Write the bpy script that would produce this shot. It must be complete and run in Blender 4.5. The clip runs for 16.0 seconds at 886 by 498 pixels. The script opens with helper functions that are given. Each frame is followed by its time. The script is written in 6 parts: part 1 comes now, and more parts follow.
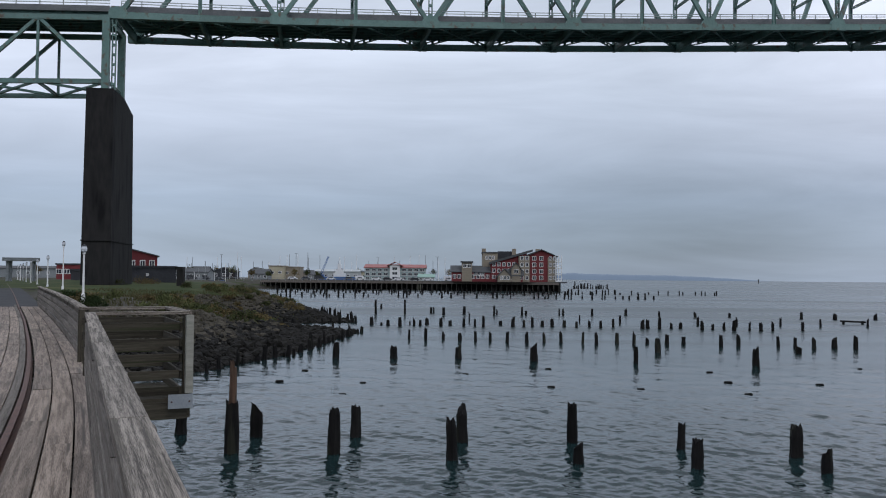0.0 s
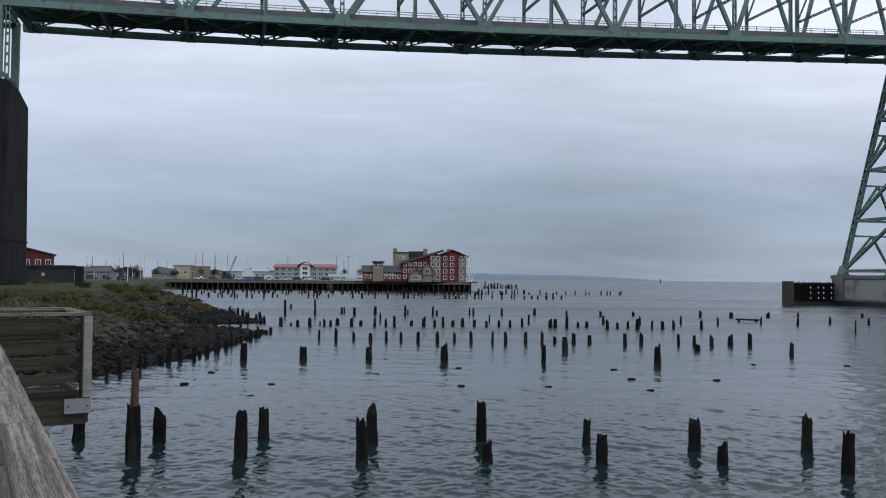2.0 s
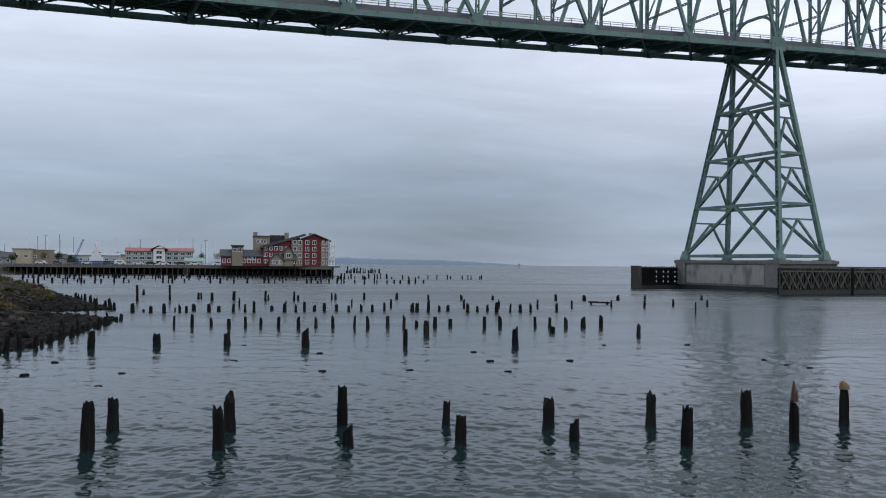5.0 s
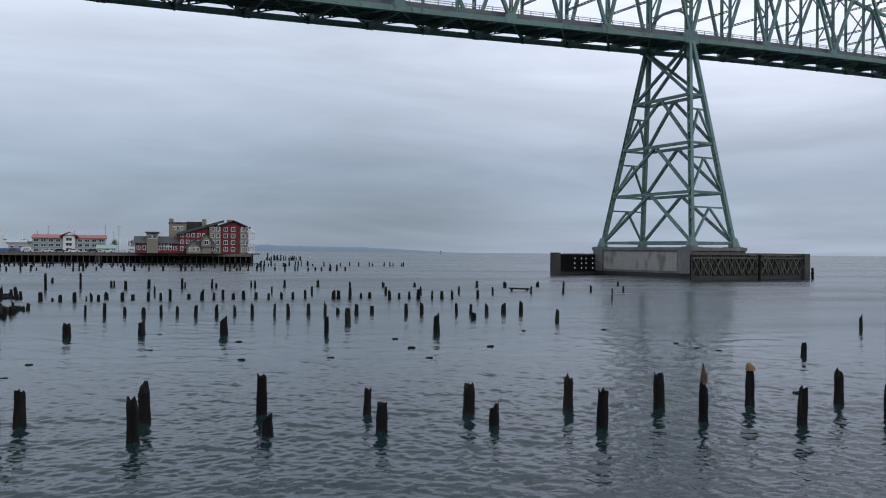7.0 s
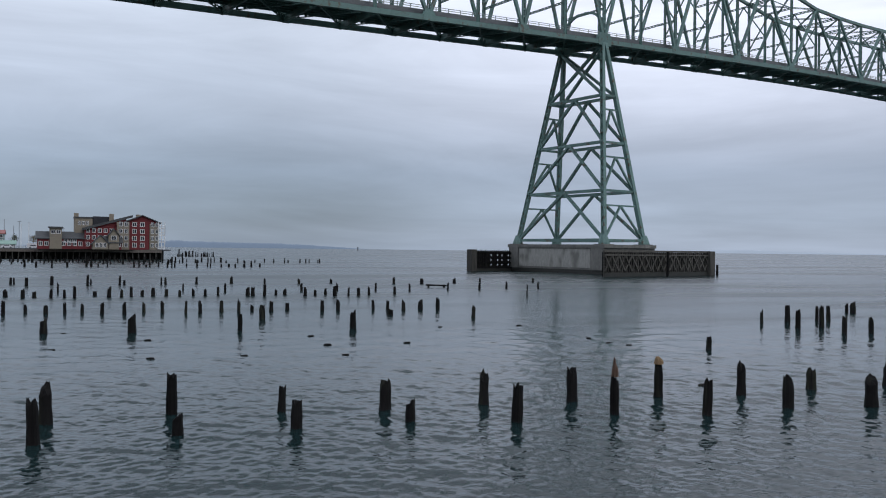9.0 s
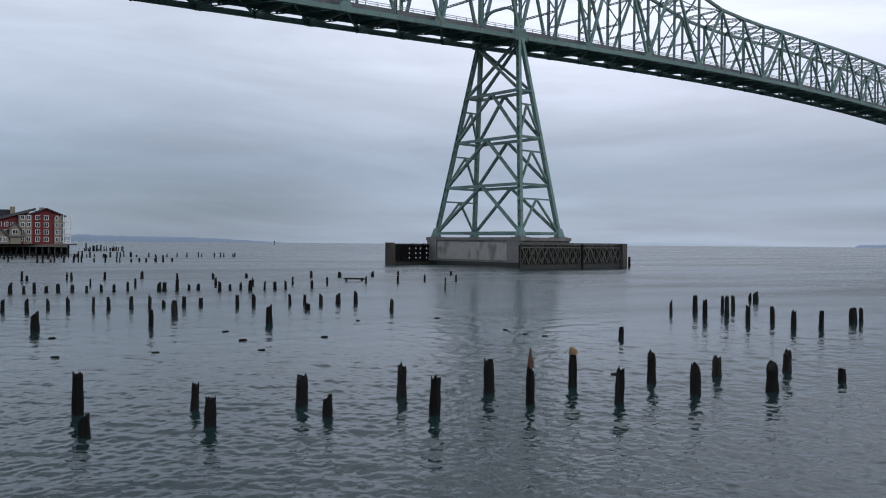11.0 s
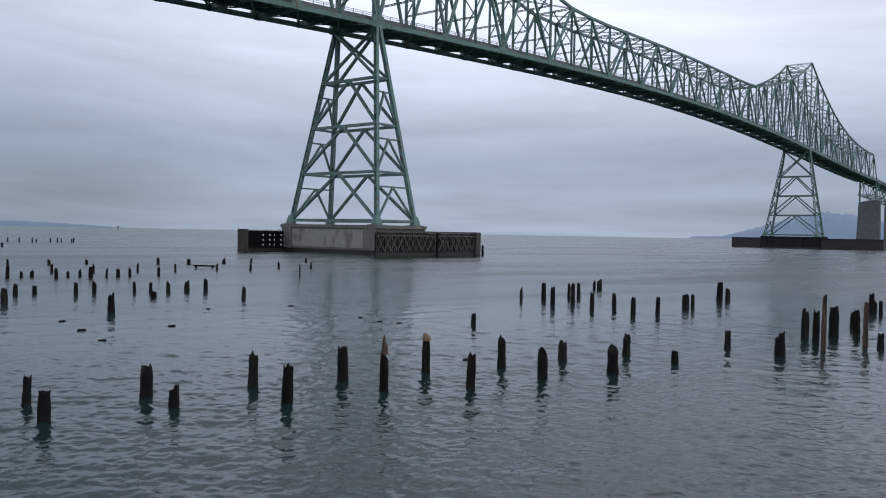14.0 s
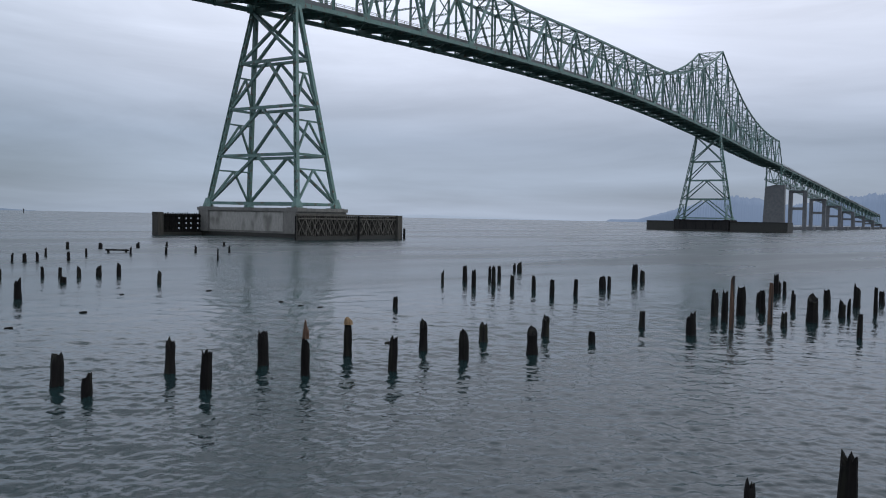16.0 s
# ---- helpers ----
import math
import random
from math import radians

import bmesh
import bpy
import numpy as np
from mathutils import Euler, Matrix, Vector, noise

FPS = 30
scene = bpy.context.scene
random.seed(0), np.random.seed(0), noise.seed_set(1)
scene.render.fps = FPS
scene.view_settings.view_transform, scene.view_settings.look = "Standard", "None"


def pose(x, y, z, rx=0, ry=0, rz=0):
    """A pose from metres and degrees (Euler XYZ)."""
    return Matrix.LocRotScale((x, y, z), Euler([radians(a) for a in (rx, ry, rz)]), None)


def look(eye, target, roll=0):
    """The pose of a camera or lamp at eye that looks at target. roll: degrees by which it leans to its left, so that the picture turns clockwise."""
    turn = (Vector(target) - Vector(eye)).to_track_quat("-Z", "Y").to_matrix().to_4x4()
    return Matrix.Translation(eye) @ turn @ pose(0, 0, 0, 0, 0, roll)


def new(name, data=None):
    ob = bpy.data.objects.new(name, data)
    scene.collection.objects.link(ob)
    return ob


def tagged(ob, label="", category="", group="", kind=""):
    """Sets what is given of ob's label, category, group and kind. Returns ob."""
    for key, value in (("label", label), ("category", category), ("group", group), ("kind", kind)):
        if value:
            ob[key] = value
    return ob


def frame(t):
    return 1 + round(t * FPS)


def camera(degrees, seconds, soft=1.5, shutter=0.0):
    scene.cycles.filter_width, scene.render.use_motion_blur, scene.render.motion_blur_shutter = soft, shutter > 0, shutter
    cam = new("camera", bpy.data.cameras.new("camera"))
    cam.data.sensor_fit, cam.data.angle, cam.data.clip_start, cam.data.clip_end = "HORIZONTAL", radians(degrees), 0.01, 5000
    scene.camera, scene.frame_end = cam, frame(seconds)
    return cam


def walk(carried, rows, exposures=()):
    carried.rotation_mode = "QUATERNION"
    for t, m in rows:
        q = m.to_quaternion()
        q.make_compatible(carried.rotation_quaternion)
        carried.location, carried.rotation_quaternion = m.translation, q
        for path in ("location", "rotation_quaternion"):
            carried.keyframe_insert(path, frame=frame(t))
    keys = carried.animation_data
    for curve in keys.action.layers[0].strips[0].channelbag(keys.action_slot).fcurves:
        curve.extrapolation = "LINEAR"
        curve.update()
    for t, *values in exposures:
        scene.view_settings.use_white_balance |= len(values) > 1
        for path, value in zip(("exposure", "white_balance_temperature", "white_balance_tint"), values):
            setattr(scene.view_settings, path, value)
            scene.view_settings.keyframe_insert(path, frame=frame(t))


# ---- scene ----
cam = camera(56.12, 16.0, soft=1.05)
PATH = [
    (0.0, pose(0.000, 0.000, 5.700, 91.963, -0.493, 3.665)),
    (0.5, pose(0.006, -0.016, 5.710, 91.804, -0.442, 2.352)),
    (1.0, pose(0.008, -0.036, 5.700, 91.873, -0.584, 0.727)),
    (1.5, pose(0.030, -0.032, 5.712, 92.002, -0.535, -0.872)),
    (2.0, pose(0.023, -0.016, 5.697, 92.009, -0.503, -2.441)),
    (2.5, pose(0.015, -0.022, 5.718, 91.867, -0.552, -4.121)),
    (3.0, pose(0.026, -0.004, 5.675, 91.735, -0.582, -5.789)),
    (3.5, pose(0.048, -0.010, 5.695, 91.561, -0.622, -7.420)),
    (4.0, pose(0.043, -0.011, 5.703, 91.397, -0.717, -9.158)),
    (6.5, pose(0.089, -0.043, 5.681, 90.370, -0.261, -15.578)),
    (7.0, pose(0.083, -0.053, 5.691, 90.178, -0.477, -17.241)),
    (7.5, pose(0.082, -0.022, 5.671, 90.139, -0.633, -18.989)),
    (8.0, pose(0.099, -0.014, 5.668, 90.154, -0.580, -20.486)),
    (8.5, pose(0.105, -0.009, 5.675, 90.099, -0.633, -21.727)),
    (11.0, pose(0.162, 0.005, 5.673, 89.587, -0.456, -28.567)),
    (11.5, pose(0.160, 0.019, 5.651, 89.467, -0.588, -30.221)),
    (12.0, pose(0.150, 0.018, 5.654, 89.182, -0.686, -31.874)),
    (12.5, pose(0.176, -0.001, 5.652, 89.130, -0.674, -33.499)),
    (13.0, pose(0.163, -0.016, 5.672, 89.201, -0.911, -35.380)),
    (13.5, pose(0.180, -0.013, 5.686, 89.119, -1.028, -37.072)),
    (14.0, pose(0.193, -0.036, 5.655, 88.876, -1.056, -38.450)),
    (14.5, pose(0.190, -0.040, 5.664, 88.402, -1.067, -39.669)),
    (15.0, pose(0.167, -0.050, 5.690, 88.009, -1.049, -40.974)),
    (15.5, pose(0.157, -0.068, 5.646, 87.922, -0.993, -42.438)),
    (16.0, pose(0.152, -0.081, 5.674, 87.812, -1.077, -43.853)),
]
walk(cam, PATH)

# ---- sky and light ----
world = bpy.data.worlds.new("overcast")
scene.world = world
world.use_nodes = True
wn, wl = world.node_tree.nodes, world.node_tree.links
wn.clear()


def wnode(kind, **inputs):
    n = wn.new(kind)
    for k, v in inputs.items():
        n.inputs[k.replace("_", " ")].default_value = v
    return n


def wmath(op, a, b=None):
    n = wn.new("ShaderNodeMath")
    n.operation = op
    for i, v in enumerate((a, b)):
        if v is None:
            continue
        if isinstance(v, (int, float)):
            n.inputs[i].default_value = v
        else:
            wl.new(v, n.inputs[i])
    return n.outputs[0]


coord = wn.new("ShaderNodeTexCoord")
sep = wn.new("ShaderNodeSeparateXYZ")
wl.new(coord.outputs["Generated"], sep.inputs[0])
# cloud decks: the direction is projected on a flat layer, so that the clouds crowd towards the horizon
lift = wmath("ADD", wmath("ABSOLUTE", sep.outputs[2]), 0.10)
flat = wn.new("ShaderNodeCombineXYZ")
wl.new(wmath("DIVIDE", sep.outputs[0], lift), flat.inputs[0])
wl.new(wmath("DIVIDE", sep.outputs[1], lift), flat.inputs[1])
clouds = wnode("ShaderNodeTexNoise", Scale=0.42, Detail=5.0, Roughness=0.5, Distortion=0.25)
wl.new(flat.outputs[0], clouds.inputs["Vector"])
bands = wn.new("ShaderNodeMapping")
bands.inputs["Scale"].default_value = (1.3, 1.3, 8.5)
bands.inputs["Location"].default_value = (0.4, 0.1, 0.35)
wl.new(coord.outputs["Generated"], bands.inputs["Vector"])
layers = wnode("ShaderNodeTexNoise", Scale=1.5, Detail=8.0, Roughness=0.56, Distortion=0.7)
wl.new(bands.outputs[0], layers.inputs["Vector"])
high = wn.new("ShaderNodeValToRGB")
wl.new(wmath("ABSOLUTE", sep.outputs[2]), high.inputs[0])
cr = high.color_ramp
cr.elements[0].position, cr.elements[0].color = 0.0, (0.26, 0.31, 0.40, 1)
cr.elements[1].position, cr.elements[1].color = 1.0, (0.66, 0.71, 0.83, 1)
for pos, col in ((0.035, (0.235, 0.285, 0.375, 1)), (0.09, (0.285, 0.335, 0.435, 1)), (0.16, (0.455, 0.495, 0.60, 1)), (0.27, (0.645, 0.68, 0.79, 1))):
    e = cr.elements.new(pos)
    e.color = col
shade = wn.new("ShaderNodeMapRange")
shade.inputs["From Min"].default_value, shade.inputs["From Max"].default_value = 0.32, 0.68
shade.inputs["To Min"].default_value, shade.inputs["To Max"].default_value = 0.77, 1.30
wl.new(wmath("ADD", wmath("MULTIPLY", clouds.outputs["Fac"], 0.40), wmath("MULTIPLY", layers.outputs["Fac"], 0.60)), shade.inputs["Value"])
# the overcast is thicker down the river and thinner towards the bridge: a gain and a faint tint by bearing
bearing = wmath("ADD", wmath("DIVIDE", wmath("ARCTAN2", sep.outputs[0], sep.outputs[1]), 2 * math.pi), 0.5)
thick = wn.new("ShaderNodeValToRGB")
thick.color_ramp.interpolation = "B_SPLINE"
wl.new(bearing, thick.inputs[0])
gains = ((-120, 0.0, 1.0), (-45, 0.08, 0.985), (-24, 0.04, 0.975), (-10, -0.06, 0.965), (0, -0.24, 0.955), (9, -0.36, 0.955), (16, -0.22, 0.965), (23, 0.10, 0.985), (31, 0.30, 1.0), (41, 0.36, 1.005), (50, 0.24, 1.005), (60, 0.10, 1.005), (74, 0.0, 1.0), (130, -0.1, 1.0))
tr = thick.color_ramp
tr.elements[0].position, tr.elements[1].position = 0.5 + gains[0][0] / 360, 0.5 + gains[-1][0] / 360
for deg, _, _ in gains[1:-1]:
    tr.elements.new(0.5 + deg / 360)
for e, (_, stops, red) in zip(tr.elements, gains):
    g = 0.5 * 2 ** stops
    e.color = (g * red, g, g * (1 + 0.3 * (1 - red)), 1)
tone = wn.new("ShaderNodeVectorMath")
tone.operation = "SCALE"
tinted = wn.new("ShaderNodeVectorMath")
tinted.operation = "MULTIPLY"
wl.new(high.outputs[0], tinted.inputs[0])
wl.new(thick.outputs[0], tinted.inputs[1])
wl.new(tinted.outputs[0], tone.inputs[0])
wl.new(wmath("MULTIPLY", shade.outputs[0], 2.0), tone.inputs["Scale"])
sky = wn.new("ShaderNodeTexSky")
sky.sky_type, sky.sun_disc = "NISHITA", False
sky.sun_elevation, sky.sun_rotation = radians(42), radians(150)
thin = wn.new("ShaderNodeVectorMath")
thin.operation = "SCALE"
thin.inputs["Scale"].default_value = 0.012
wl.new(sky.outputs[0], thin.inputs[0])
both = wn.new("ShaderNodeVectorMath")
wl.new(tone.outputs[0], both.inputs[0])
wl.new(thin.outputs[0], both.inputs[1])
back = wn.new("ShaderNodeBackground")
back.inputs["Strength"].default_value = 1.09
wl.new(both.outputs[0], back.inputs["Color"])
wl.new(back.outputs[0], wn.new("ShaderNodeOutputWorld").inputs["Surface"])

lamp = bpy.data.lights.new("sun", "SUN")
lamp.energy, lamp.angle, lamp.color = 0.5, radians(25), (1.0, 0.97, 0.93)
sun = new("sun", lamp)
sun.matrix_world = look((60, -100, 110), (0, 0, 0))
scene.view_settings.exposure = 0.0

# ---- materials ----


def material(name, dark, light, rough=0.7, scale=3.0, grain=(1, 1, 1), bump=0.2, fine=8.0, metal=0.0, vary=0.0, stain=None, distance=0.02, spread=0.17, spec=0.5):
    """Two scales of variation between two colours, with relief; stain: (colour, amount, scale)."""
    m = bpy.data.materials.new(name)
    m.use_nodes = True
    n, l = m.node_tree.nodes, m.node_tree.links
    p = n["Principled BSDF"]
    p.inputs["Roughness"].default_value, p.inputs["Metallic"].default_value = rough, metal
    p.inputs["Specular IOR Level"].default_value = spec
    tc = n.new("ShaderNodeTexCoord")
    mp = n.new("ShaderNodeMapping")
    mp.inputs["Scale"].default_value = grain
    l.new(tc.outputs["Object"], mp.inputs["Vector"])
    big, small = n.new("ShaderNodeTexNoise"), n.new("ShaderNodeTexNoise")
    big.inputs["Scale"].default_value, big.inputs["Detail"].default_value = scale, 5
    small.inputs["Scale"].default_value, small.inputs["Detail"].default_value = scale * fine, 6
    info = n.new("ShaderNodeObjectInfo")
    shift = n.new("ShaderNodeVectorMath")
    shift.operation = "MULTIPLY_ADD"
    shift.inputs[1].default_value, shift.inputs[2].default_value = (17, 31, 9), (0, 0, 0)
    l.new(info.outputs["Random"], shift.inputs[0])
    add = n.new("ShaderNodeVectorMath")
    l.new(mp.outputs[0], add.inputs[0])
    l.new(shift.outputs[0], add.inputs[1])
    l.new(add.outputs[0], big.inputs["Vector"])
    l.new(add.outputs[0], small.inputs["Vector"])
    mix = n.new("ShaderNodeMath")
    mix.operation = "MULTIPLY_ADD"
    mix.inputs[1].default_value = 0.55
    l.new(big.outputs["Fac"], mix.inputs[0])
    half = n.new("ShaderNodeMath")
    half.operation = "MULTIPLY"
    half.inputs[1].default_value = 0.45
    l.new(small.outputs["Fac"], half.inputs[0])
    l.new(half.outputs[0], mix.inputs[2])
    ramp = n.new("ShaderNodeMapRange")
    ramp.inputs["From Min"].default_value, ramp.inputs["From Max"].default_value = 0.5 - spread, 0.5 + spread
    l.new(mix.outputs[0], ramp.inputs["Value"])
    col = n.new("ShaderNodeMix")
    col.data_type = "RGBA"
    col.inputs[6].default_value, col.inputs[7].default_value = (*dark, 1), (*light, 1)
    l.new(ramp.outputs[0], col.inputs[0])
    last = col.outputs[2]
    if stain:
        sn = n.new("ShaderNodeTexNoise")
        sn.inputs["Scale"].default_value, sn.inputs["Detail"].default_value = stain[2], 6
        l.new(add.outputs[0], sn.inputs["Vector"])
        sr = n.new("ShaderNodeMapRange")
        sr.inputs["From Min"].default_value, sr.inputs["From Max"].default_value = 0.62 - 0.2 * stain[1], 0.70 - 0.1 * stain[1]
        l.new(sn.outputs["Fac"], sr.inputs["Value"])
        sc = n.new("ShaderNodeMix")
        sc.data_type = "RGBA"
        l.new(sr.outputs[0], sc.inputs[0])
        l.new(last, sc.inputs[6])
        sc.inputs[7].default_value = (*stain[0], 1)
        last = sc.outputs[2]
    if vary:
        hv = n.new("ShaderNodeHueSaturation")
        mr = n.new("ShaderNodeMapRange")
        mr.inputs["To Min"].default_value, mr.inputs["To Max"].default_value = 1 - vary, 1 + vary
        l.new(info.outputs["Random"], mr.inputs["Value"])
        l.new(mr.outputs[0], hv.inputs["Value"])
        l.new(last, hv.inputs["Color"])
        last = hv.outputs[0]
    l.new(last, p.inputs["Base Color"])
    if bump:
        b = n.new("ShaderNodeBump")
        b.inputs["Strength"].default_value, b.inputs["Distance"].default_value = bump, distance
        l.new(mix.outputs[0], b.inputs["Height"])
        l.new(b.outputs[0], p.inputs["Normal"])
    return m


STEEL = material("green_bridge_paint", (0.084, 0.160, 0.145), (0.134, 0.232, 0.210), 0.55, 0.35, bump=0.05, stain=((0.10, 0.085, 0.06), 0.25, 0.8), vary=0.12)
UNDER = material("grey_deck_concrete", (0.10, 0.11, 0.115), (0.17, 0.175, 0.18), 0.85, 0.5)
RAILING = material("galvanised_rail", (0.22, 0.26, 0.26), (0.32, 0.36, 0.36), 0.5, 1.0, bump=0.05)
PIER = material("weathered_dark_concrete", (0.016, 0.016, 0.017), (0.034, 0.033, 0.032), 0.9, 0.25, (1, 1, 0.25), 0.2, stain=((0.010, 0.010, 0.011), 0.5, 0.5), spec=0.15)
PANEL = material("pale_recessed_concrete", (0.24, 0.24, 0.225), (0.38, 0.375, 0.345), 0.9, 0.3, (1, 1, 0.5), 0.2, stain=((0.17, 0.17, 0.155), 0.4, 0.3))
CONCRETE = material("tidal_pier_concrete", (0.11, 0.113, 0.105), (0.215, 0.212, 0.195), 0.9, 0.3, (1, 1, 0.4), 0.2, stain=((0.12, 0.125, 0.115), 0.6, 0.35))
WETCON = material("algae_wet_concrete", (0.016, 0.017, 0.015), (0.035, 0.036, 0.030), 0.6, 1.0)
FENDER = material("fender_timber", (0.028, 0.028, 0.025), (0.105, 0.10, 0.086), 0.9, 1.2, (3, 3, 0.3), 0.3, vary=0.4)
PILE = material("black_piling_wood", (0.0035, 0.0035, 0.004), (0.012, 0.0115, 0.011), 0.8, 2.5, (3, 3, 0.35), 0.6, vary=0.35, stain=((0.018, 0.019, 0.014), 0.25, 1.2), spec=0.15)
BROWNPILE = material("brown_piling_wood", (0.040, 0.022, 0.014), (0.125, 0.072, 0.046), 0.85, 2.5, (4, 4, 0.3), 0.6, stain=((0.015, 0.013, 0.012), 0.5, 1.2))
TANWOOD = material("tan_rotten_wood", (0.10, 0.062, 0.032), (0.25, 0.165, 0.085), 0.9, 4.0, (4, 4, 0.5), 0.6)
DECK = material("weathered_deck_plank", (0.105, 0.080, 0.062), (0.325, 0.262, 0.212), 0.85, 2.6, (0.4, 9, 9), 0.7, vary=0.24, stain=((0.085, 0.068, 0.056), 0.25, 0.9), distance=0.010, spread=0.10)
# darker than the other railing boards, with greenish mossy stains; lookout bay only
BAYBOARD = material("dark_mossy_board", (0.022, 0.020, 0.015), (0.095, 0.085, 0.066), 0.85, 2.2, (0.3, 10, 10), 0.6, vary=0.35, stain=((0.035, 0.042, 0.02), 0.35, 0.8), distance=0.006, spec=0.15)
CAP = material("silvered_rail_timber", (0.060, 0.050, 0.040), (0.33, 0.29, 0.245), 0.88, 4.0, (0.3, 12, 12), 1.0, vary=0.10, stain=((0.070, 0.058, 0.044), 0.45, 0.8), distance=0.012, spread=0.085)
BOARD = material("damp_rail_board", (0.065, 0.056, 0.048), (0.235, 0.212, 0.188), 0.88, 2.2, (0.3, 10, 10), 0.6, vary=0.25, distance=0.005, spec=0.15)
POSTWOOD = material("pale_treated_post", (0.20, 0.20, 0.17), (0.34, 0.335, 0.29), 0.85, 1.5, (10, 10, 1), 0.3)
RUST = material("rusty_rail_steel", (0.045, 0.020, 0.014), (0.11, 0.052, 0.034), 0.7, 6.0)
PLATE = material("galvanised_plate", (0.26, 0.29, 0.32), (0.36, 0.39, 0.42), 0.45, 4.0, metal=0.4)
ROCK = material("basalt_riprap", (0.008, 0.008, 0.008), (0.042, 0.040, 0.035), 0.9, 1.1, bump=0.8, vary=0.6, distance=0.06, spec=0.15)
DRYROCK = material("dry_upper_stones", (0.026, 0.024, 0.019), (0.125, 0.112, 0.088), 0.95, 1.1, bump=0.8, vary=0.5, distance=0.06, spec=0.15)
BANKGRASS = material("dry_bank_grass", (0.034, 0.036, 0.016), (0.105, 0.095, 0.050), 0.95, 0.3, bump=0.0, fine=10, spec=0.08)
SOIL = material("bank_soil", (0.034, 0.032, 0.028), (0.092, 0.085, 0.072), 0.95, 0.35, bump=0.6, stain=((0.04, 0.05, 0.018), 0.55, 0.15), distance=0.1, spec=0.08)
LAWN = material("mown_grass", (0.028, 0.042, 0.015), (0.055, 0.070, 0.027), 0.95, 0.25, bump=0.5, fine=30, stain=((0.085, 0.085, 0.035), 0.3, 0.12), spec=0.08)
ASPHALT = material("path_asphalt", (0.040, 0.041, 0.044), (0.070, 0.071, 0.074), 0.9, 0.8, fine=20, spec=0.08)
LEAF = material("shrub_leaves", (0.030, 0.040, 0.016), (0.095, 0.102, 0.042), 0.8, 1.2, bump=0.0, vary=0.4, spec=0.08)
HEDGE = material("dark_hedge_leaves", (0.010, 0.018, 0.007), (0.028, 0.044, 0.015), 0.8, 1.5, bump=0.0, spec=0.08)
DRYLEAF = material("dry_shrub_leaves", (0.06, 0.047, 0.021), (0.165, 0.13, 0.062), 0.85, 1.2, bump=0.0, vary=0.3, spec=0.08)
WHITE = material("white_paint", (0.62, 0.63, 0.63), (0.80, 0.80, 0.79), 0.5, 2.0, bump=0.05)
RED = material("red_clapboard", (0.115, 0.014, 0.017), (0.175, 0.024, 0.028), 0.75, 0.6, (1, 1, 6), 0.2)
TAN = material("tan_clapboard", (0.20, 0.17, 0.13), (0.28, 0.245, 0.19), 0.8, 0.6, (1, 1, 6), 0.2)
CREAM = material("cream_render", (0.36, 0.33, 0.235), (0.46, 0.42, 0.31), 0.85, 0.5)
GREYWALL = material("grey_siding", (0.16, 0.18, 0.19), (0.26, 0.28, 0.29), 0.8, 0.6, (1, 1, 6), 0.2)
PALEWALL = material("pale_siding", (0.34, 0.37, 0.38), (0.45, 0.47, 0.47), 0.8, 0.5)
TEALWALL = material("teal_siding", (0.20, 0.29, 0.29), (0.28, 0.37, 0.36), 0.8, 0.5)
SHINGLE = material("grey_shingle_roof", (0.05, 0.054, 0.058), (0.10, 0.104, 0.108), 0.9, 0.6, (1, 4, 4), 0.3)
REDROOF = material("red_metal_roof", (0.24, 0.075, 0.068), (0.33, 0.12, 0.105), 0.6, 0.5, bump=0.05)
GREENROOF = material("green_metal_roof", (0.19, 0.31, 0.26), (0.27, 0.40, 0.34), 0.6, 0.5, bump=0.05)
DARKWALL = material("dark_shed_wall", (0.022, 0.024, 0.030), (0.045, 0.047, 0.055), 0.85, 0.5)
HULL = material("white_boat_hull", (0.60, 0.62, 0.64), (0.76, 0.77, 0.78), 0.4, 1.0, bump=0.0)
BLUE = material("blue_paint", (0.03, 0.09, 0.25), (0.05, 0.13, 0.33), 0.5, 1.0, bump=0.0)
DARKCAR = material("dark_car_paint", (0.02, 0.022, 0.026), (0.05, 0.052, 0.058), 0.3, 1.0, bump=0.0, vary=0.5)


def glass(name, tint, rough):
    m = bpy.data.materials.new(name)
    m.use_nodes = True
    p = m.node_tree.nodes["Principled BSDF"]
    p.inputs["Base Color"].default_value = (*tint, 1)
    p.inputs["Roughness"].default_value = rough
    p.inputs["IOR"].default_value = 1.5
    return m


PANE = glass("window_glass", (0.03, 0.035, 0.045), 0.08)
GLOBE = glass("lamp_globe_glass", (0.55, 0.58, 0.62), 0.15)


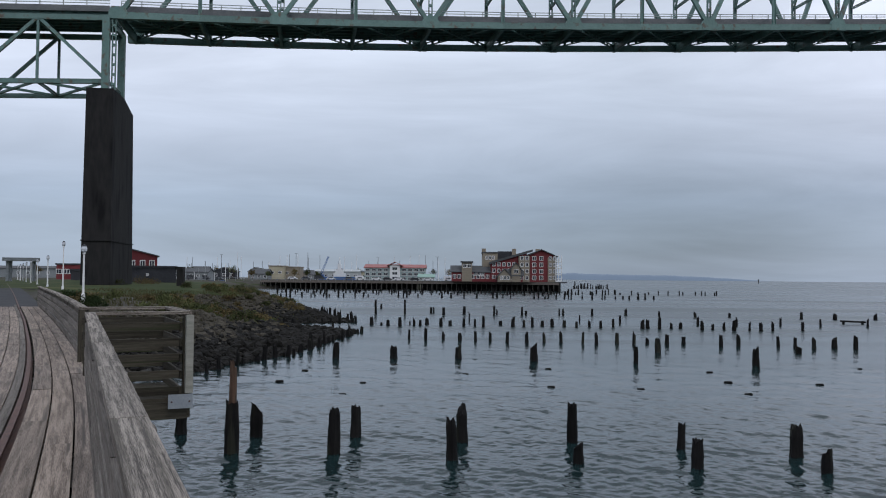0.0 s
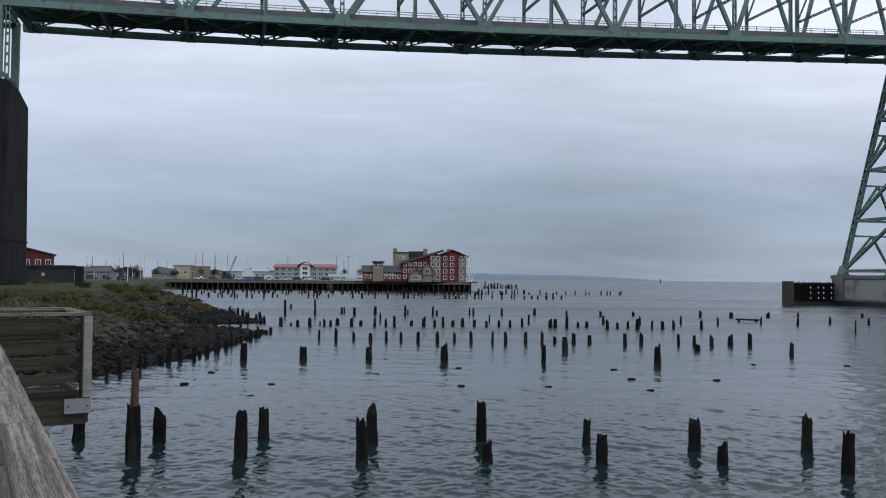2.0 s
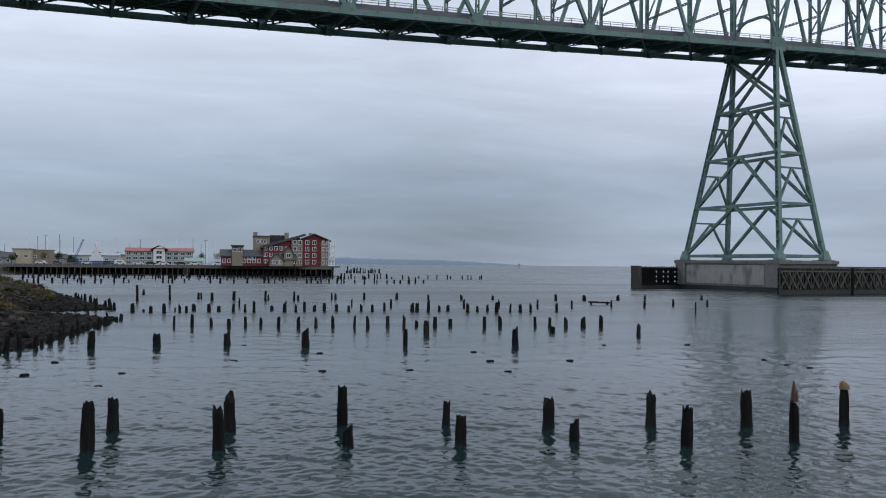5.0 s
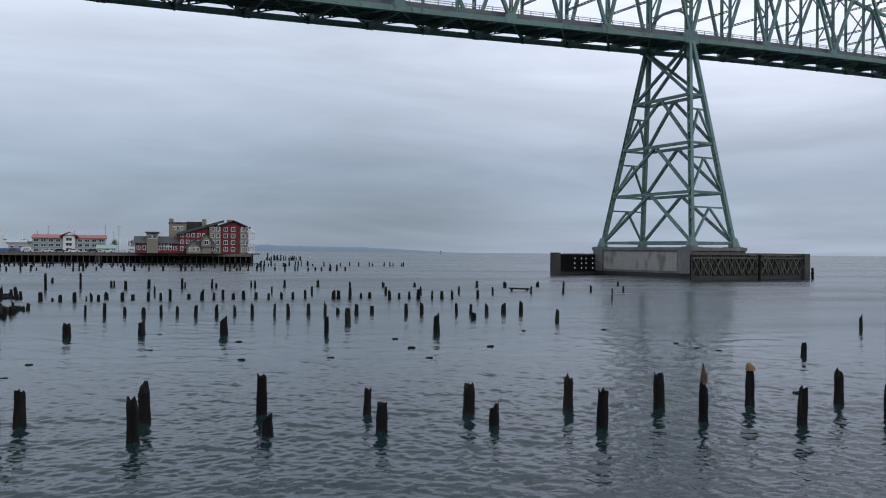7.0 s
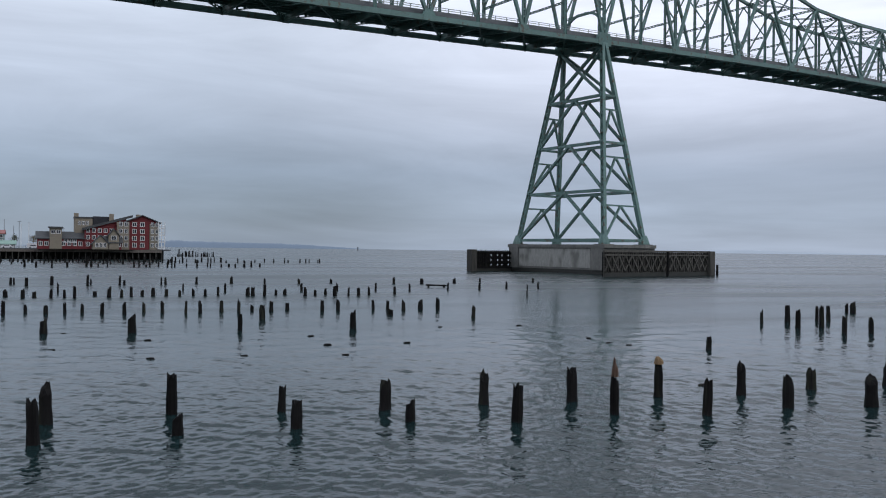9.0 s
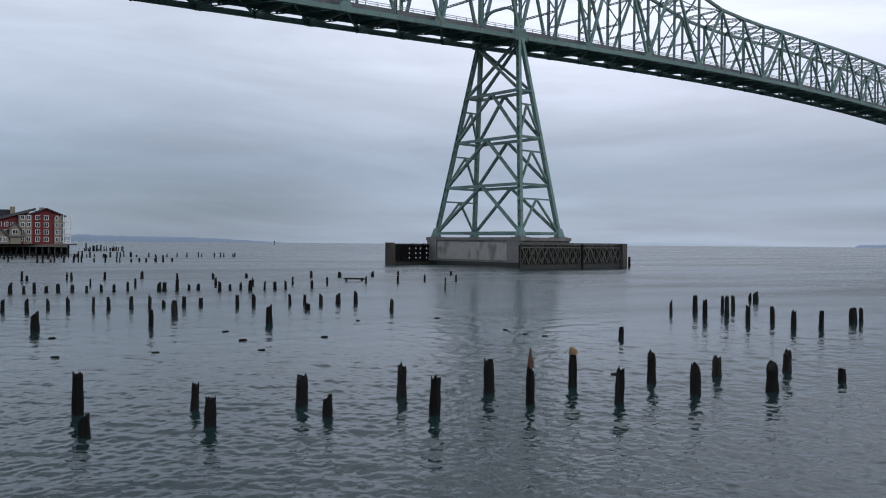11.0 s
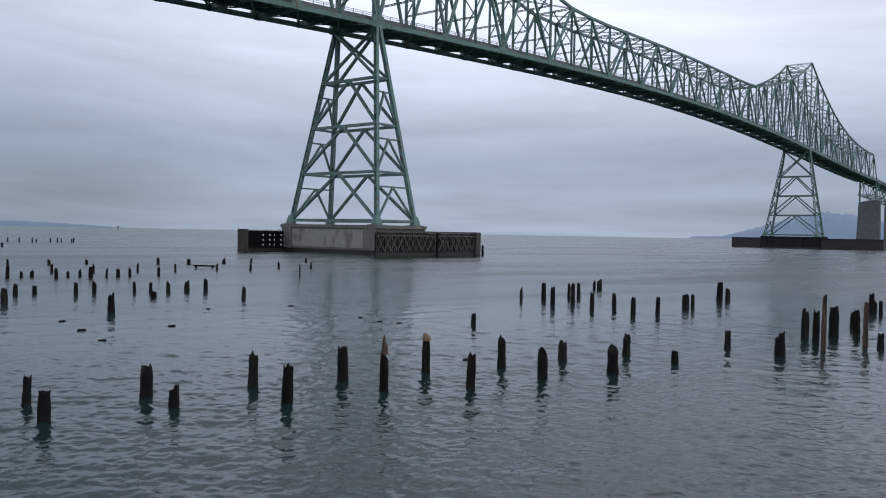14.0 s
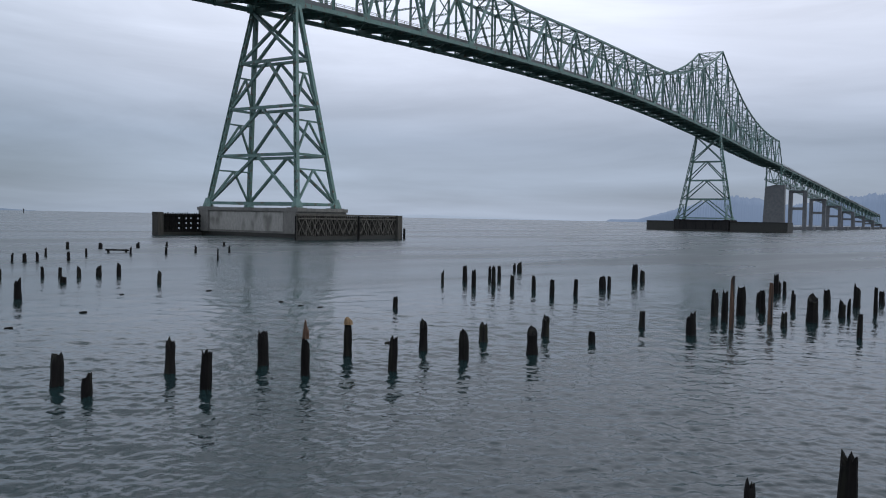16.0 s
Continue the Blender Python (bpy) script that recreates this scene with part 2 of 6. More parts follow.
def water_material():
    m = bpy.data.materials.new("river_water")
    m.use_nodes = True
    n, l = m.node_tree.nodes, m.node_tree.links
    p = n["Principled BSDF"]
    p.inputs["Base Color"].default_value = (0.010, 0.024, 0.025, 1)
    p.inputs["IOR"].default_value = 1.333
    tc = n.new("ShaderNodeTexCoord")
    reach = n.new("ShaderNodeVectorMath")
    reach.operation = "LENGTH"
    l.new(tc.outputs["Object"], reach.inputs[0])

    def noise_of(scale, stretch, detail=2.0):
        mp = n.new("ShaderNodeMapping")
        mp.inputs["Scale"].default_value = stretch
        l.new(tc.outputs["Object"], mp.inputs["Vector"])
        t = n.new("ShaderNodeTexNoise")
        t.inputs["Scale"].default_value, t.inputs["Detail"].default_value, t.inputs["Distortion"].default_value = scale, detail, 0.4
        l.new(mp.outputs[0], t.inputs["Vector"])
        return t.outputs["Fac"]

    def ranged(value, a, b, c, d):
        r = n.new("ShaderNodeMapRange")
        r.interpolation_type = "SMOOTHSTEP"
        for i, v in enumerate((a, b, c, d)):
            r.inputs[1 + i].default_value = v
        l.new(value, r.inputs[0])
        return r.outputs[0]

    # streaks of calmer and rougher water lying across the river
    patch = ranged(noise_of(0.05, (0.22, 1, 1), 4.0), 0.36, 0.66, 0.75, 1.25)
    # beyond the sheet's waves the ripples are too fine to see singly and count as roughness
    rough = n.new("ShaderNodeMath")
    rough.operation = "MULTIPLY"
    l.new(ranged(reach.outputs["Value"], 14, 110, 0.07, 0.27), rough.inputs[0])
    l.new(patch, rough.inputs[1])
    l.new(rough.outputs[0], p.inputs["Roughness"])
    # finest ripples close by, long low streaks further out
    fine = n.new("ShaderNodeBump")
    fine.inputs["Distance"].default_value = 0.03
    l.new(ranged(reach.outputs["Value"], 14, 90, 0.75, 0.1), fine.inputs["Strength"])
    l.new(noise_of(4.6, (0.8, 1, 1), 3.0), fine.inputs["Height"])
    far = n.new("ShaderNodeBump")
    far.inputs["Distance"].default_value = 0.30
    l.new(ranged(reach.outputs["Value"], 45, 160, 0.0, 0.42), far.inputs["Strength"])
    l.new(noise_of(0.33, (0.3, 1, 1), 3.0), far.inputs["Height"])
    l.new(fine.outputs[0], far.inputs["Normal"])
    l.new(far.outputs[0], p.inputs["Normal"])
    return m


WATER = water_material()

# ---- building blocks ----
WORLD = {}


def thing(name, place, label, category, group="", kind=""):
    e = new(name)
    e.location = place
    WORLD[e] = Matrix.Translation(place)
    return tagged(e, label, category, group, kind)


def attach(ob, parent, m=None):
    ob.parent = parent
    if parent is not None:
        ob.matrix_parent_inverse = WORLD[parent].inverted()
    ob.matrix_basis = m or Matrix()
    WORLD[ob] = m or Matrix()
    return ob


def part(name, bm, mat, parent=None, label="", m=None, smooth=False):
    if isinstance(bm, bmesh.types.BMesh):
        me = bpy.data.meshes.new(name)
        bm.to_mesh(me)
        bm.free()
        me.materials.append(mat)
        if smooth:
            me.shade_smooth()
    else:
        me = bm
    ob = attach(new(name, me), parent, m)
    if label:
        ob["label"] = label
    return ob


def box(bm, lo, hi, m=None):
    vs = [bm.verts.new((x, y, z)) for z in (lo[2], hi[2]) for y in (lo[1], hi[1]) for x in (lo[0], hi[0])]
    if m is not None:
        for v in vs:
            v.co = m @ v.co
    for f in ((0, 2, 3, 1), (4, 5, 7, 6), (0, 1, 5, 4), (2, 6, 7, 3), (0, 4, 6, 2), (1, 3, 7, 5)):
        bm.faces.new([vs[i] for i in f])
    return vs


def boxed(*pairs, m=None):
    bm = bmesh.new()
    for lo, hi in pairs:
        box(bm, lo, hi, m)
    return bm


def tube(bm, rings, sides=10, cap=True):
    """Skin over rings of (centre, radius)."""
    last = None
    for c, r in rings:
        ring = [bm.verts.new((c[0] + r * math.cos(2 * math.pi * i / sides), c[1] + r * math.sin(2 * math.pi * i / sides), c[2])) for i in range(sides)]
        if last:
            for i in range(sides):
                bm.faces.new((last[i], last[(i + 1) % sides], ring[(i + 1) % sides], ring[i]))
        elif cap:
            bm.faces.new(ring[::-1])
        last = ring
    if cap:
        bm.faces.new(last)


def along(p, q, up=(0, 0, 1)):
    """The pose of a bar from p to q: x along it, z as near to up as can be; and its length."""
    p, q, up = Vector(p), Vector(q), Vector(up)
    x = (q - p).normalized()
    y = up.cross(x)
    if y.length < 1e-4:
        y = Vector((0, 1, 0)).cross(x)
    y.normalize()
    z = x.cross(y)
    m = Matrix((x, y, z)).transposed().to_4x4()
    m.translation = p
    return m, (q - p).length


BARS = {}


def bar(name, p, q, w, h, mat, parent, kind="box", up=(0, 0, 1), label=""):
    """One straight member as a mesh of its own; members of one length and section share their mesh."""
    m, length = along(p, q, up)
    key = (kind, round(length, 2), w, h, mat.name)
    if key not in BARS:
        bm = bmesh.new()
        L = round(length, 2)
        if kind == "box":
            box(bm, (0, -w / 2, -h / 2), (L, w / 2, h / 2))
        elif kind == "beam":
            t = min(w, h) * 0.16
            box(bm, (0, -w / 2, h / 2 - t), (L, w / 2, h / 2))
            box(bm, (0, -w / 2, -h / 2), (L, w / 2, -h / 2 + t))
            box(bm, (0, -t / 2, -h / 2 + t), (L, t / 2, h / 2 - t))
        else:
            t = h * 0.22
            box(bm, (0, -w / 2, h / 2 - t), (L, w / 2, h / 2))
            box(bm, (0, -w / 2, -h / 2), (L, w / 2, -h / 2 + t))
            cells = max(2, int(L / (2.2 * h)))
            for i in range(cells + 1):
                x = i * L / cells
                box(bm, (max(0, x - 0.3 * h), -w * 0.42, -h / 2 + t), (min(L, x + 0.3 * h), w * 0.42, h / 2 - t))
        me = bpy.data.meshes.new(name)
        bm.to_mesh(me)
        bm.free()
        me.materials.append(mat)
        BARS[key] = me
    return part(name, BARS[key], mat, parent, label, m)


# ---- water ----


def ripples():
    """Wind waves on one sheet of water: a sum of many small sine waves on rings that widen outwards, dying away where the rings are too wide to carry them."""
    turns = np.radians(np.concatenate([np.arange(-36, 84, 0.12), np.arange(84, 324, 6.0)]))
    radii = [0.0, 3.0, 8.0]
    while radii[-1] < 420:
        radii.append(radii[-1] + max(0.065, radii[-1] ** 2 / 8000))
    radii = np.array(radii + [520, 680, 900, 1300, 2000, 3200, 4900])
    RR, TT = np.meshgrid(radii, turns, indexing="ij")
    X, Y = RR * np.sin(TT), RR * np.cos(TT)
    ring = np.gradient(radii)[:, None] * np.ones_like(TT)
    side = np.abs(np.gradient(turns))[None, :] * RR
    Z = np.zeros_like(X)
    wr = np.random.RandomState(21)
    count = 64
    for i in range(count):
        length = 0.26 * (5.0 / 0.26) ** (i / (count - 1)) * wr.uniform(0.9, 1.1)
        head = math.radians(205) + wr.normal(0, 1.0)
        steep = 0.029 * (1.0 if length < 0.55 else (0.55 / length) ** 0.8)
        k = 2 * math.pi / length
        reach = np.clip((length / (2.6 * ring) - 0.35) / 0.65, 0, 1) * np.clip((length / (2.6 * side) - 0.35) / 0.65, 0, 1)
        # gusts: each train of waves swells and fades over some tens of metres
        gust = 1 + 0.55 * np.sin(X * wr.uniform(0.03, 0.16) + wr.uniform(0, 6)) * np.sin(Y * wr.uniform(0.03, 0.16) + wr.uniform(0, 6))
        phase = k * (X * math.sin(head) + Y * math.cos(head)) + wr.uniform(0, 6.28) + 0.6 * np.sin(X * 0.21 * wr.uniform(0.6, 1.5) + wr.uniform(0, 6)) + 0.6 * np.sin(Y * 0.21 * wr.uniform(0.6, 1.5) + wr.uniform(0, 6))
        Z += reach * gust * steep / k * np.sin(phase)
    rows, cols = X.shape
    n = np.arange(rows * cols).reshape(rows, cols)
    nxt = np.roll(n, -1, axis=1)
    quads = np.stack([n[:-1], n[1:], nxt[1:], nxt[:-1]], -1).reshape(-1, 4)[:, ::-1]
    me = bpy.data.meshes.new("water")
    me.vertices.add(rows * cols)
    me.vertices.foreach_set("co", np.stack([X, Y, Z], -1).ravel())
    me.loops.add(quads.size)
    me.loops.foreach_set("vertex_index", quads.ravel())
    me.polygons.add(len(quads))
    me.polygons.foreach_set("loop_start", np.arange(len(quads)) * 4)
    me.update(calc_edges=True)
    me.validate()
    me.shade_smooth()
    me.materials.append(WATER)
    return me


tagged(part("water", ripples(), WATER), "grey rippled river water under an overcast sky", "water", kind="structure")

# ---- the bridge: its line, grade and panels ----
FOOT = Vector((-64.63, 136.57, 0))
ANGLE = radians(12.65)
ALONG = Vector((math.cos(ANGLE), math.sin(ANGLE), 0))
ACROSS = Vector((-ALONG.y, ALONG.x, 0))
HALF, MAIN_HALF = 13.435, 13.827
WIDE = 15.0
TOWER_A, TOWER_B = 14 * HALF, 14 * HALF + 28 * MAIN_HALF
END = TOWER_B + 14 * HALF
GRADE = np.polyfit((0, TOWER_A, (TOWER_A + TOWER_B) / 2, TOWER_B, END), (49.9, 58.45, 65.7, 61.4, 53.3), 4)


def chord(s):
    if s > END:
        return 53.3 - 0.045 * (s - END)
    if s < 0:
        return 49.9 + 0.036 * s
    return float(np.polyval(GRADE, s))


def on(s, n, z):
    return FOOT + ALONG * s + ACROSS * n + Vector((0, 0, z))


def depth(k):
    """Height of the truss over its lower chord at half panel k."""
    side = (53, 46.5, 41, 36, 31.5, 28, 25.3, 23.2, 21.5, 20.4, 19.6, 19.2, 19, 19, 19)
    main = (53, 45.5, 39.5, 34.5, 30, 26.5, 23.5, 20.5)
    for tower in (14, 42):
        d = (k - tower) * (1 if tower == 42 else -1)
        if 0 <= d <= 14:
            return side[d]
        if -7 <= d < 0:
            return main[-d]
    return 19.5 if k in (22, 34) else 19.0


bridge = thing("bridge", on(0, 6.5, 0), "green-painted steel cantilever through-truss road bridge over the river", "bridge")


def station(k):
    return k * HALF if k <= 14 else TOWER_A + (k - 14) * MAIN_HALF if k <= 42 else TOWER_B + (k - 42) * HALF


def node(k, side, top=False):
    s = station(k)
    return on(s, side * WIDE, chord(s) + (depth(k) if top else 0))


MAJOR = set(range(0, 21, 2)) | set(range(23, 34, 2)) | set(range(36, 57, 2))
for side in (0, 1):
    for k in range(56):
        bar("bottom_chord", node(k, side), node(k + 1, side), 0.8, 1.15, STEEL, bridge)
        if k > 0 and k < 55:
            bar("top_chord", node(k, side, True), node(k + 1, side, True), 0.75, 0.9, STEEL, bridge)
        a, b = (k in MAJOR), (k + 1 in MAJOR)
        if a and not b:
            bar("diagonal", node(k, side), node(k + 1, side, True), 0.65, 0.75, STEEL, bridge, up=ALONG)
        elif b and not a:
            bar("diagonal", node(k, side, True), node(k + 1, side), 0.65, 0.75, STEEL, bridge, up=ALONG)
        else:
            bar("diagonal", node(k, side, True), node(k + 1, side), 0.6, 0.7, STEEL, bridge, up=ALONG)
    for k in range(1, 56):
        laced = k in MAJOR
        bar("vertical", node(k, side), node(k, side, True), 0.55, 0.75 if laced else 0.6, STEEL, bridge, "laced" if laced else "beam", up=ALONG)
    for k in sorted(MAJOR):
        m = Matrix.Translation(node(k, side)) @ Matrix.Rotation(ANGLE, 4, "Z")
        big = 1.5 if k in (14, 42) else 1.0
        bm = bmesh.new()
        w, t, h = 1.45 * big, 0.46, 1.5 * big
        outline = [(-w, -0.62 * big), (w, -0.62 * big), (w * 1.1, 0.5 * big), (w * 0.75, h), (-w * 0.75, h), (-w * 1.1, 0.5 * big)]
        lo = [bm.verts.new(m @ Vector((x, -t, z))) for x, z in outline]
        hi = [bm.verts.new(m @ Vector((x, t, z))) for x, z in outline]
        bm.faces.new(lo)
        bm.faces.new(hi[::-1])
        for i in range(6):
            bm.faces.new((lo[i], hi[i], hi[(i + 1) % 6], lo[(i + 1) % 6]))
        part("gusset", bm, STEEL, bridge)
# cross frames: floor beams, laterals below, struts, laterals and sway frames above
for k in range(57):
    a, b = node(k, 0), node(k, 1)
    drop = Vector((0, 0, 0.0))
    bar("floor_beam", a + drop, b + drop, 0.5, 1.6, STEEL, bridge, "beam")
    if k < 56:
        c, d = node(k + 1, 0), node(k + 1, 1)
        low = Vector((0, 0, 0.3))
        mid = (a + b + c + d) / 4 + low
        for e in (a, b, c, d):
            bar("lateral_brace", e + low, mid, 0.3, 0.75, STEEL, bridge, "laced")
        if 0 < k < 55:
            p, q, r, s = node(k, 0, True), node(k, 1, True), node(k + 1, 0, True), node(k + 1, 1, True)
            bar("top_lateral", p, s, 0.4, 0.4, STEEL, bridge, "laced")
            bar("top_lateral", q, r, 0.4, 0.4, STEEL, bridge, "laced")
    if 0 < k < 56:
        p, q = node(k, 0, True), node(k, 1, True)
        bar("top_strut", p, q, 0.5, 0.6, STEEL, bridge, "laced")
        rise = depth(k)
        levels = [h for h in (8.5, 19, 29, 39, 48) if h < rise - 3]
        for h in levels:
            bar("sway_strut", a + Vector((0, 0, h)), b + Vector((0, 0, h)), 0.4, 0.5, STEEL, bridge, "laced")
        heights = levels + [rise]
        for lo_h, hi_h in zip(heights, heights[1:]):
            middle = (a + b) / 2 + Vector((0, 0, hi_h))
            bar("sway_brace", a + Vector((0, 0, lo_h)), middle, 0.3, 0.3, STEEL, bridge)
            bar("sway_brace", b + Vector((0, 0, lo_h)), middle, 0.3, 0.3, STEEL, bridge)
# curved portal brackets over the towers' cross frames
for k in (14, 42):
    for side in (0, 1):
        foot = node(k, side) + Vector((0, 0, 5.2))
        crown = (node(k, 0) + node(k, 1)) / 2 + Vector((0, 0, 8.6))
        pts = [foot.lerp(crown, i / 8) + Vector((0, 0, 1.2 * math.sin(math.pi * i / 8))) for i in range(9)]
        for p, q in zip(pts, pts[1:]):
            bar("portal_bracket", p, q, 0.5, 0.6, STEEL, bridge)


def deck_run(stops, parent, posts=True):
    """Slab, stringers, kerbs and rails along the grade."""
    for s0, s1 in zip(stops, stops[1:]):
        for n0, n1, z0, z1, mat, name in ((1.9, 13.1, 1.3, 1.65, UNDER, "deck_slab"), (1.9, 2.25, 1.65, 2.3, UNDER, "kerb"), (12.75, 13.1, 1.65, 2.3, UNDER, "kerb")):
            bar(name, on(s0, (n0 + n1) / 2, chord(s0) + (z0 + z1) / 2), on(s1, (n0 + n1) / 2, chord(s1) + (z0 + z1) / 2), n1 - n0, z1 - z0, mat, parent)
        for n in (2.7, 4.6, 6.5, 8.5, 10.4, 12.2):
            bar("stringer", on(s0, n, chord(s0) + 0.96), on(s1, n, chord(s1) + 0.96), 0.35, 0.68, STEEL, parent, "beam")
        for n in (2.05, 12.95):
            for z in (2.75, 3.2):
                bar("rail", on(s0, n, chord(s0) + z), on(s1, n, chord(s1) + z), 0.10, 0.12, RAILING, parent)
            count = max(1, round((s1 - s0) / 3.36)) if posts else 1
            for i in range(count):
                s = s0 + (s1 - s0) * i / count
                bar("rail_post", on(s, n, chord(s) + 2.25), on(s, n, chord(s) + 3.25), 0.14, 0.14, RAILING, parent, up=ALONG)


deck_run([station(k) for k in range(57)], bridge)


def tower(s, parent):
    """A braced steel tower: two pairs of legs that spread downwards, with struts and diagonals on each face."""
    top = chord(s) - 0.6
    levels = [top, 44.6, 32.6, 20.5, 8.3]
    tall = top - levels[-1]

    def leg(i, j, z):
        f = (top - z) / tall
        return on(s + (0.55 + 6.45 * f) * (-1, 1)[i], (WIDE + 8.8 * f if j else -7.4 * f), z)
    for i in (0, 1):
        for j in (0, 1):
            bar("leg", leg(i, j, top + 0.6), leg(i, j, levels[-1] - 0.9), 0.95, 1.05, STEEL, parent, "laced" if i == 0 else "box", up=ACROSS)
            foot = leg(i, j, levels[-1] - 1)
            bm = bmesh.new()
            tube(bm, [((foot.x, foot.y, 7.2), 1.45), ((foot.x, foot.y, 7.7), 1.4), ((foot.x, foot.y, 9.6), 0.7)], 8)
            part("leg_shoe", bm, STEEL, parent)
    for n, (z0, z1) in enumerate(zip(levels, levels[1:])):
        for j in (0, 1):
            bar("side_strut", leg(0, j, z1), leg(1, j, z1), 0.45, 0.6, STEEL, parent)
            half = z0 - 0.3 * (z0 - z1)
            mid = (leg(0, j, half) + leg(1, j, half)) / 2
            if n:
                bar("side_brace", mid, leg(0, j, z1), 0.45, 0.5, STEEL, parent, "laced", up=ACROSS)
                bar("side_brace", mid, leg(1, j, z1), 0.45, 0.5, STEEL, parent, "laced", up=ACROSS)
                bar("side_strut", leg(0, j, half), leg(1, j, half), 0.35, 0.4, STEEL, parent)
        for i in (0, 1):
            a, b, c, d = leg(i, 0, z0), leg(i, 1, z0), leg(i, 0, z1), leg(i, 1, z1)
            bar("cross_strut", c, d, 0.55, 0.75, STEEL, parent)
            if n == 0:
                bar("cross_brace", a, d, 0.6, 0.75, STEEL, parent, up=ALONG)
                bar("cross_brace", b, c, 0.6, 0.75, STEEL, parent, up=ALONG)
            else:
                mid = (a + b) / 2
                bar("cross_brace", mid, c, 0.6, 0.75, STEEL, parent, "laced", up=ALONG)
                bar("cross_brace", mid, d, 0.6, 0.75, STEEL, parent, "laced", up=ALONG)


def shaft(s, z_top, name, label, mat):
    """A tall concrete end pier with a sloped shoulder at its far end and steel posts up to the chords."""
    t = thing(name, on(s, 6, 0), label, "bridge pier", "concrete end piers")
    turn = Matrix.Translation(on(s, 0, 0)) @ Matrix.Rotation(ANGLE, 4, "Z")
    bm = bmesh.new()
    profile = [(-3.9, -2), (13.3, -2), (12.0, z_top - 1.6), (4.6, z_top), (-3.5, z_top)]
    w = 2.15
    a = [bm.verts.new(turn @ Vector((-w - 0.006 * (z_top - z), y, z))) for y, z in profile]
    b = [bm.verts.new(turn @ Vector((w + 0.006 * (z_top - z), y, z))) for y, z in profile]
    bm.faces.new(a[::-1])
    bm.faces.new(b)
    for i in range(5):
        bm.faces.new((a[i], a[(i + 1) % 5], b[(i + 1) % 5], b[i]))
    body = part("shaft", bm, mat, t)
    part("band", boxed(((-2.42, -4.0, 11.2), (2.42, 13.3, 11.4)), m=turn), mat, t)
    for n in (0, WIDE - 3.4):
        bar("steel_post", on(s, n, z_top if n == 0 else z_top - 2.5), on(s, n, chord(s)), 1.0, 1.2, STEEL, t, up=ALONG)
    bar("steel_post", on(s + 1.3, 0, z_top - 0.2), on(s + 1.3, 0, chord(s)), 0.5, 0.7, STEEL, t, "laced", up=ALONG)
    return t


def approach(s_from, step, count, low, name, label):
    """Deck truss spans with the road on their top chord."""
    t = thing(name, on(s_from, 6.5, 0), label, "bridge span", "deck truss spans")
    sign = 1 if step > 0 else -1
    for side in (1.5, WIDE - 1.5):
        for i in range(count):
            s0, s1 = s_from + i * step, s_from + (i + 1) * step
            t0, t1 = on(s0, side, chord(s0)), on(s1, side, chord(s1))
            b0, b1 = t0 - Vector((0, 0, low)), t1 - Vector((0, 0, low))
            bar("top_chord", t0, t1, 0.7, 0.9, STEEL, t)
            bar("bottom_chord", b0, b1, 0.6, 0.8, STEEL, t)
            bar("vertical", b1, t1, 0.4, 0.4, STEEL, t, up=ALONG)
            if i % 2 == 0:
                bar("diagonal", b0, t1, 0.5, 0.55, STEEL, t, up=ALONG)
            else:
                bar("diagonal", t0, b1, 0.5, 0.55, STEEL, t, up=ALONG)
    for i in range(count + 1):
        s = s_from + i * step
        z = chord(s)
        bar("floor_beam", on(s, 1.5, z), on(s, WIDE - 1.5, z), 0.4, 1.3, STEEL, t, "beam")
        bar("bottom_strut", on(s, 1.5, z - low), on(s, WIDE - 1.5, z - low), 0.4, 0.5, STEEL, t, "laced")
        if i < count:
            s1 = s + step
            bar("lateral_brace", on(s, 1.5, z - low), on(s1, WIDE - 1.5, chord(s1) - low), 0.35, 0.4, STEEL, t)
            bar("lateral_brace", on(s, WIDE - 1.5, z - low), on(s1, 1.5, chord(s1) - low), 0.35, 0.4, STEEL, t)
    deck_run([s_from + i * step for i in range(count + 1)][::sign], t, step < 0)


approach(-1.9, -11.4, 6, 11.0, "approach_span", "green steel deck truss span running over the shore")
approach(END, 17.8, 42, 11.0, "causeway_span", "long green steel deck truss spans falling to the causeway")
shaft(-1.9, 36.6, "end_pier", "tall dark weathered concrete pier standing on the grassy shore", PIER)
# the far pier's paler grey stands for the haze in front of it
shaft(END - 2, 37.5, "end_pier", "tall concrete pier rising out of the river, greyed for haze", UNDER)
for s in (TOWER_A, TOWER_B):
    tower(s, bridge)
for i in range(1, 9):
    s = END + 106.8 * i
    top = chord(s) - 11.5
    if top < 4:
        break
    b = thing("bent_pier", on(s, 6.5, 0), "two-column concrete bridge bent with cross beams in the river", "bridge pier", "causeway bents")
    turn = Matrix.Translation(on(s, 0, 0)) @ Matrix.Rotation(ANGLE, 4, "Z")
    for n in (0.2, 12.8):
        part("column", boxed(((-1.5, n - 1.7, 2), (1.5, n + 1.7, top)), m=turn), UNDER, b)
    for z in (top - 1.2, (top + 3) / 2):
        part("cross_beam", boxed(((-1.2, 1.9, z - 1.2), (1.2, 11.1, z + 1.2)), m=turn), UNDER, b)
    part("footing", boxed(((-5, -9, -2), (5, 22, 3.0)), m=turn), UNDER, b)


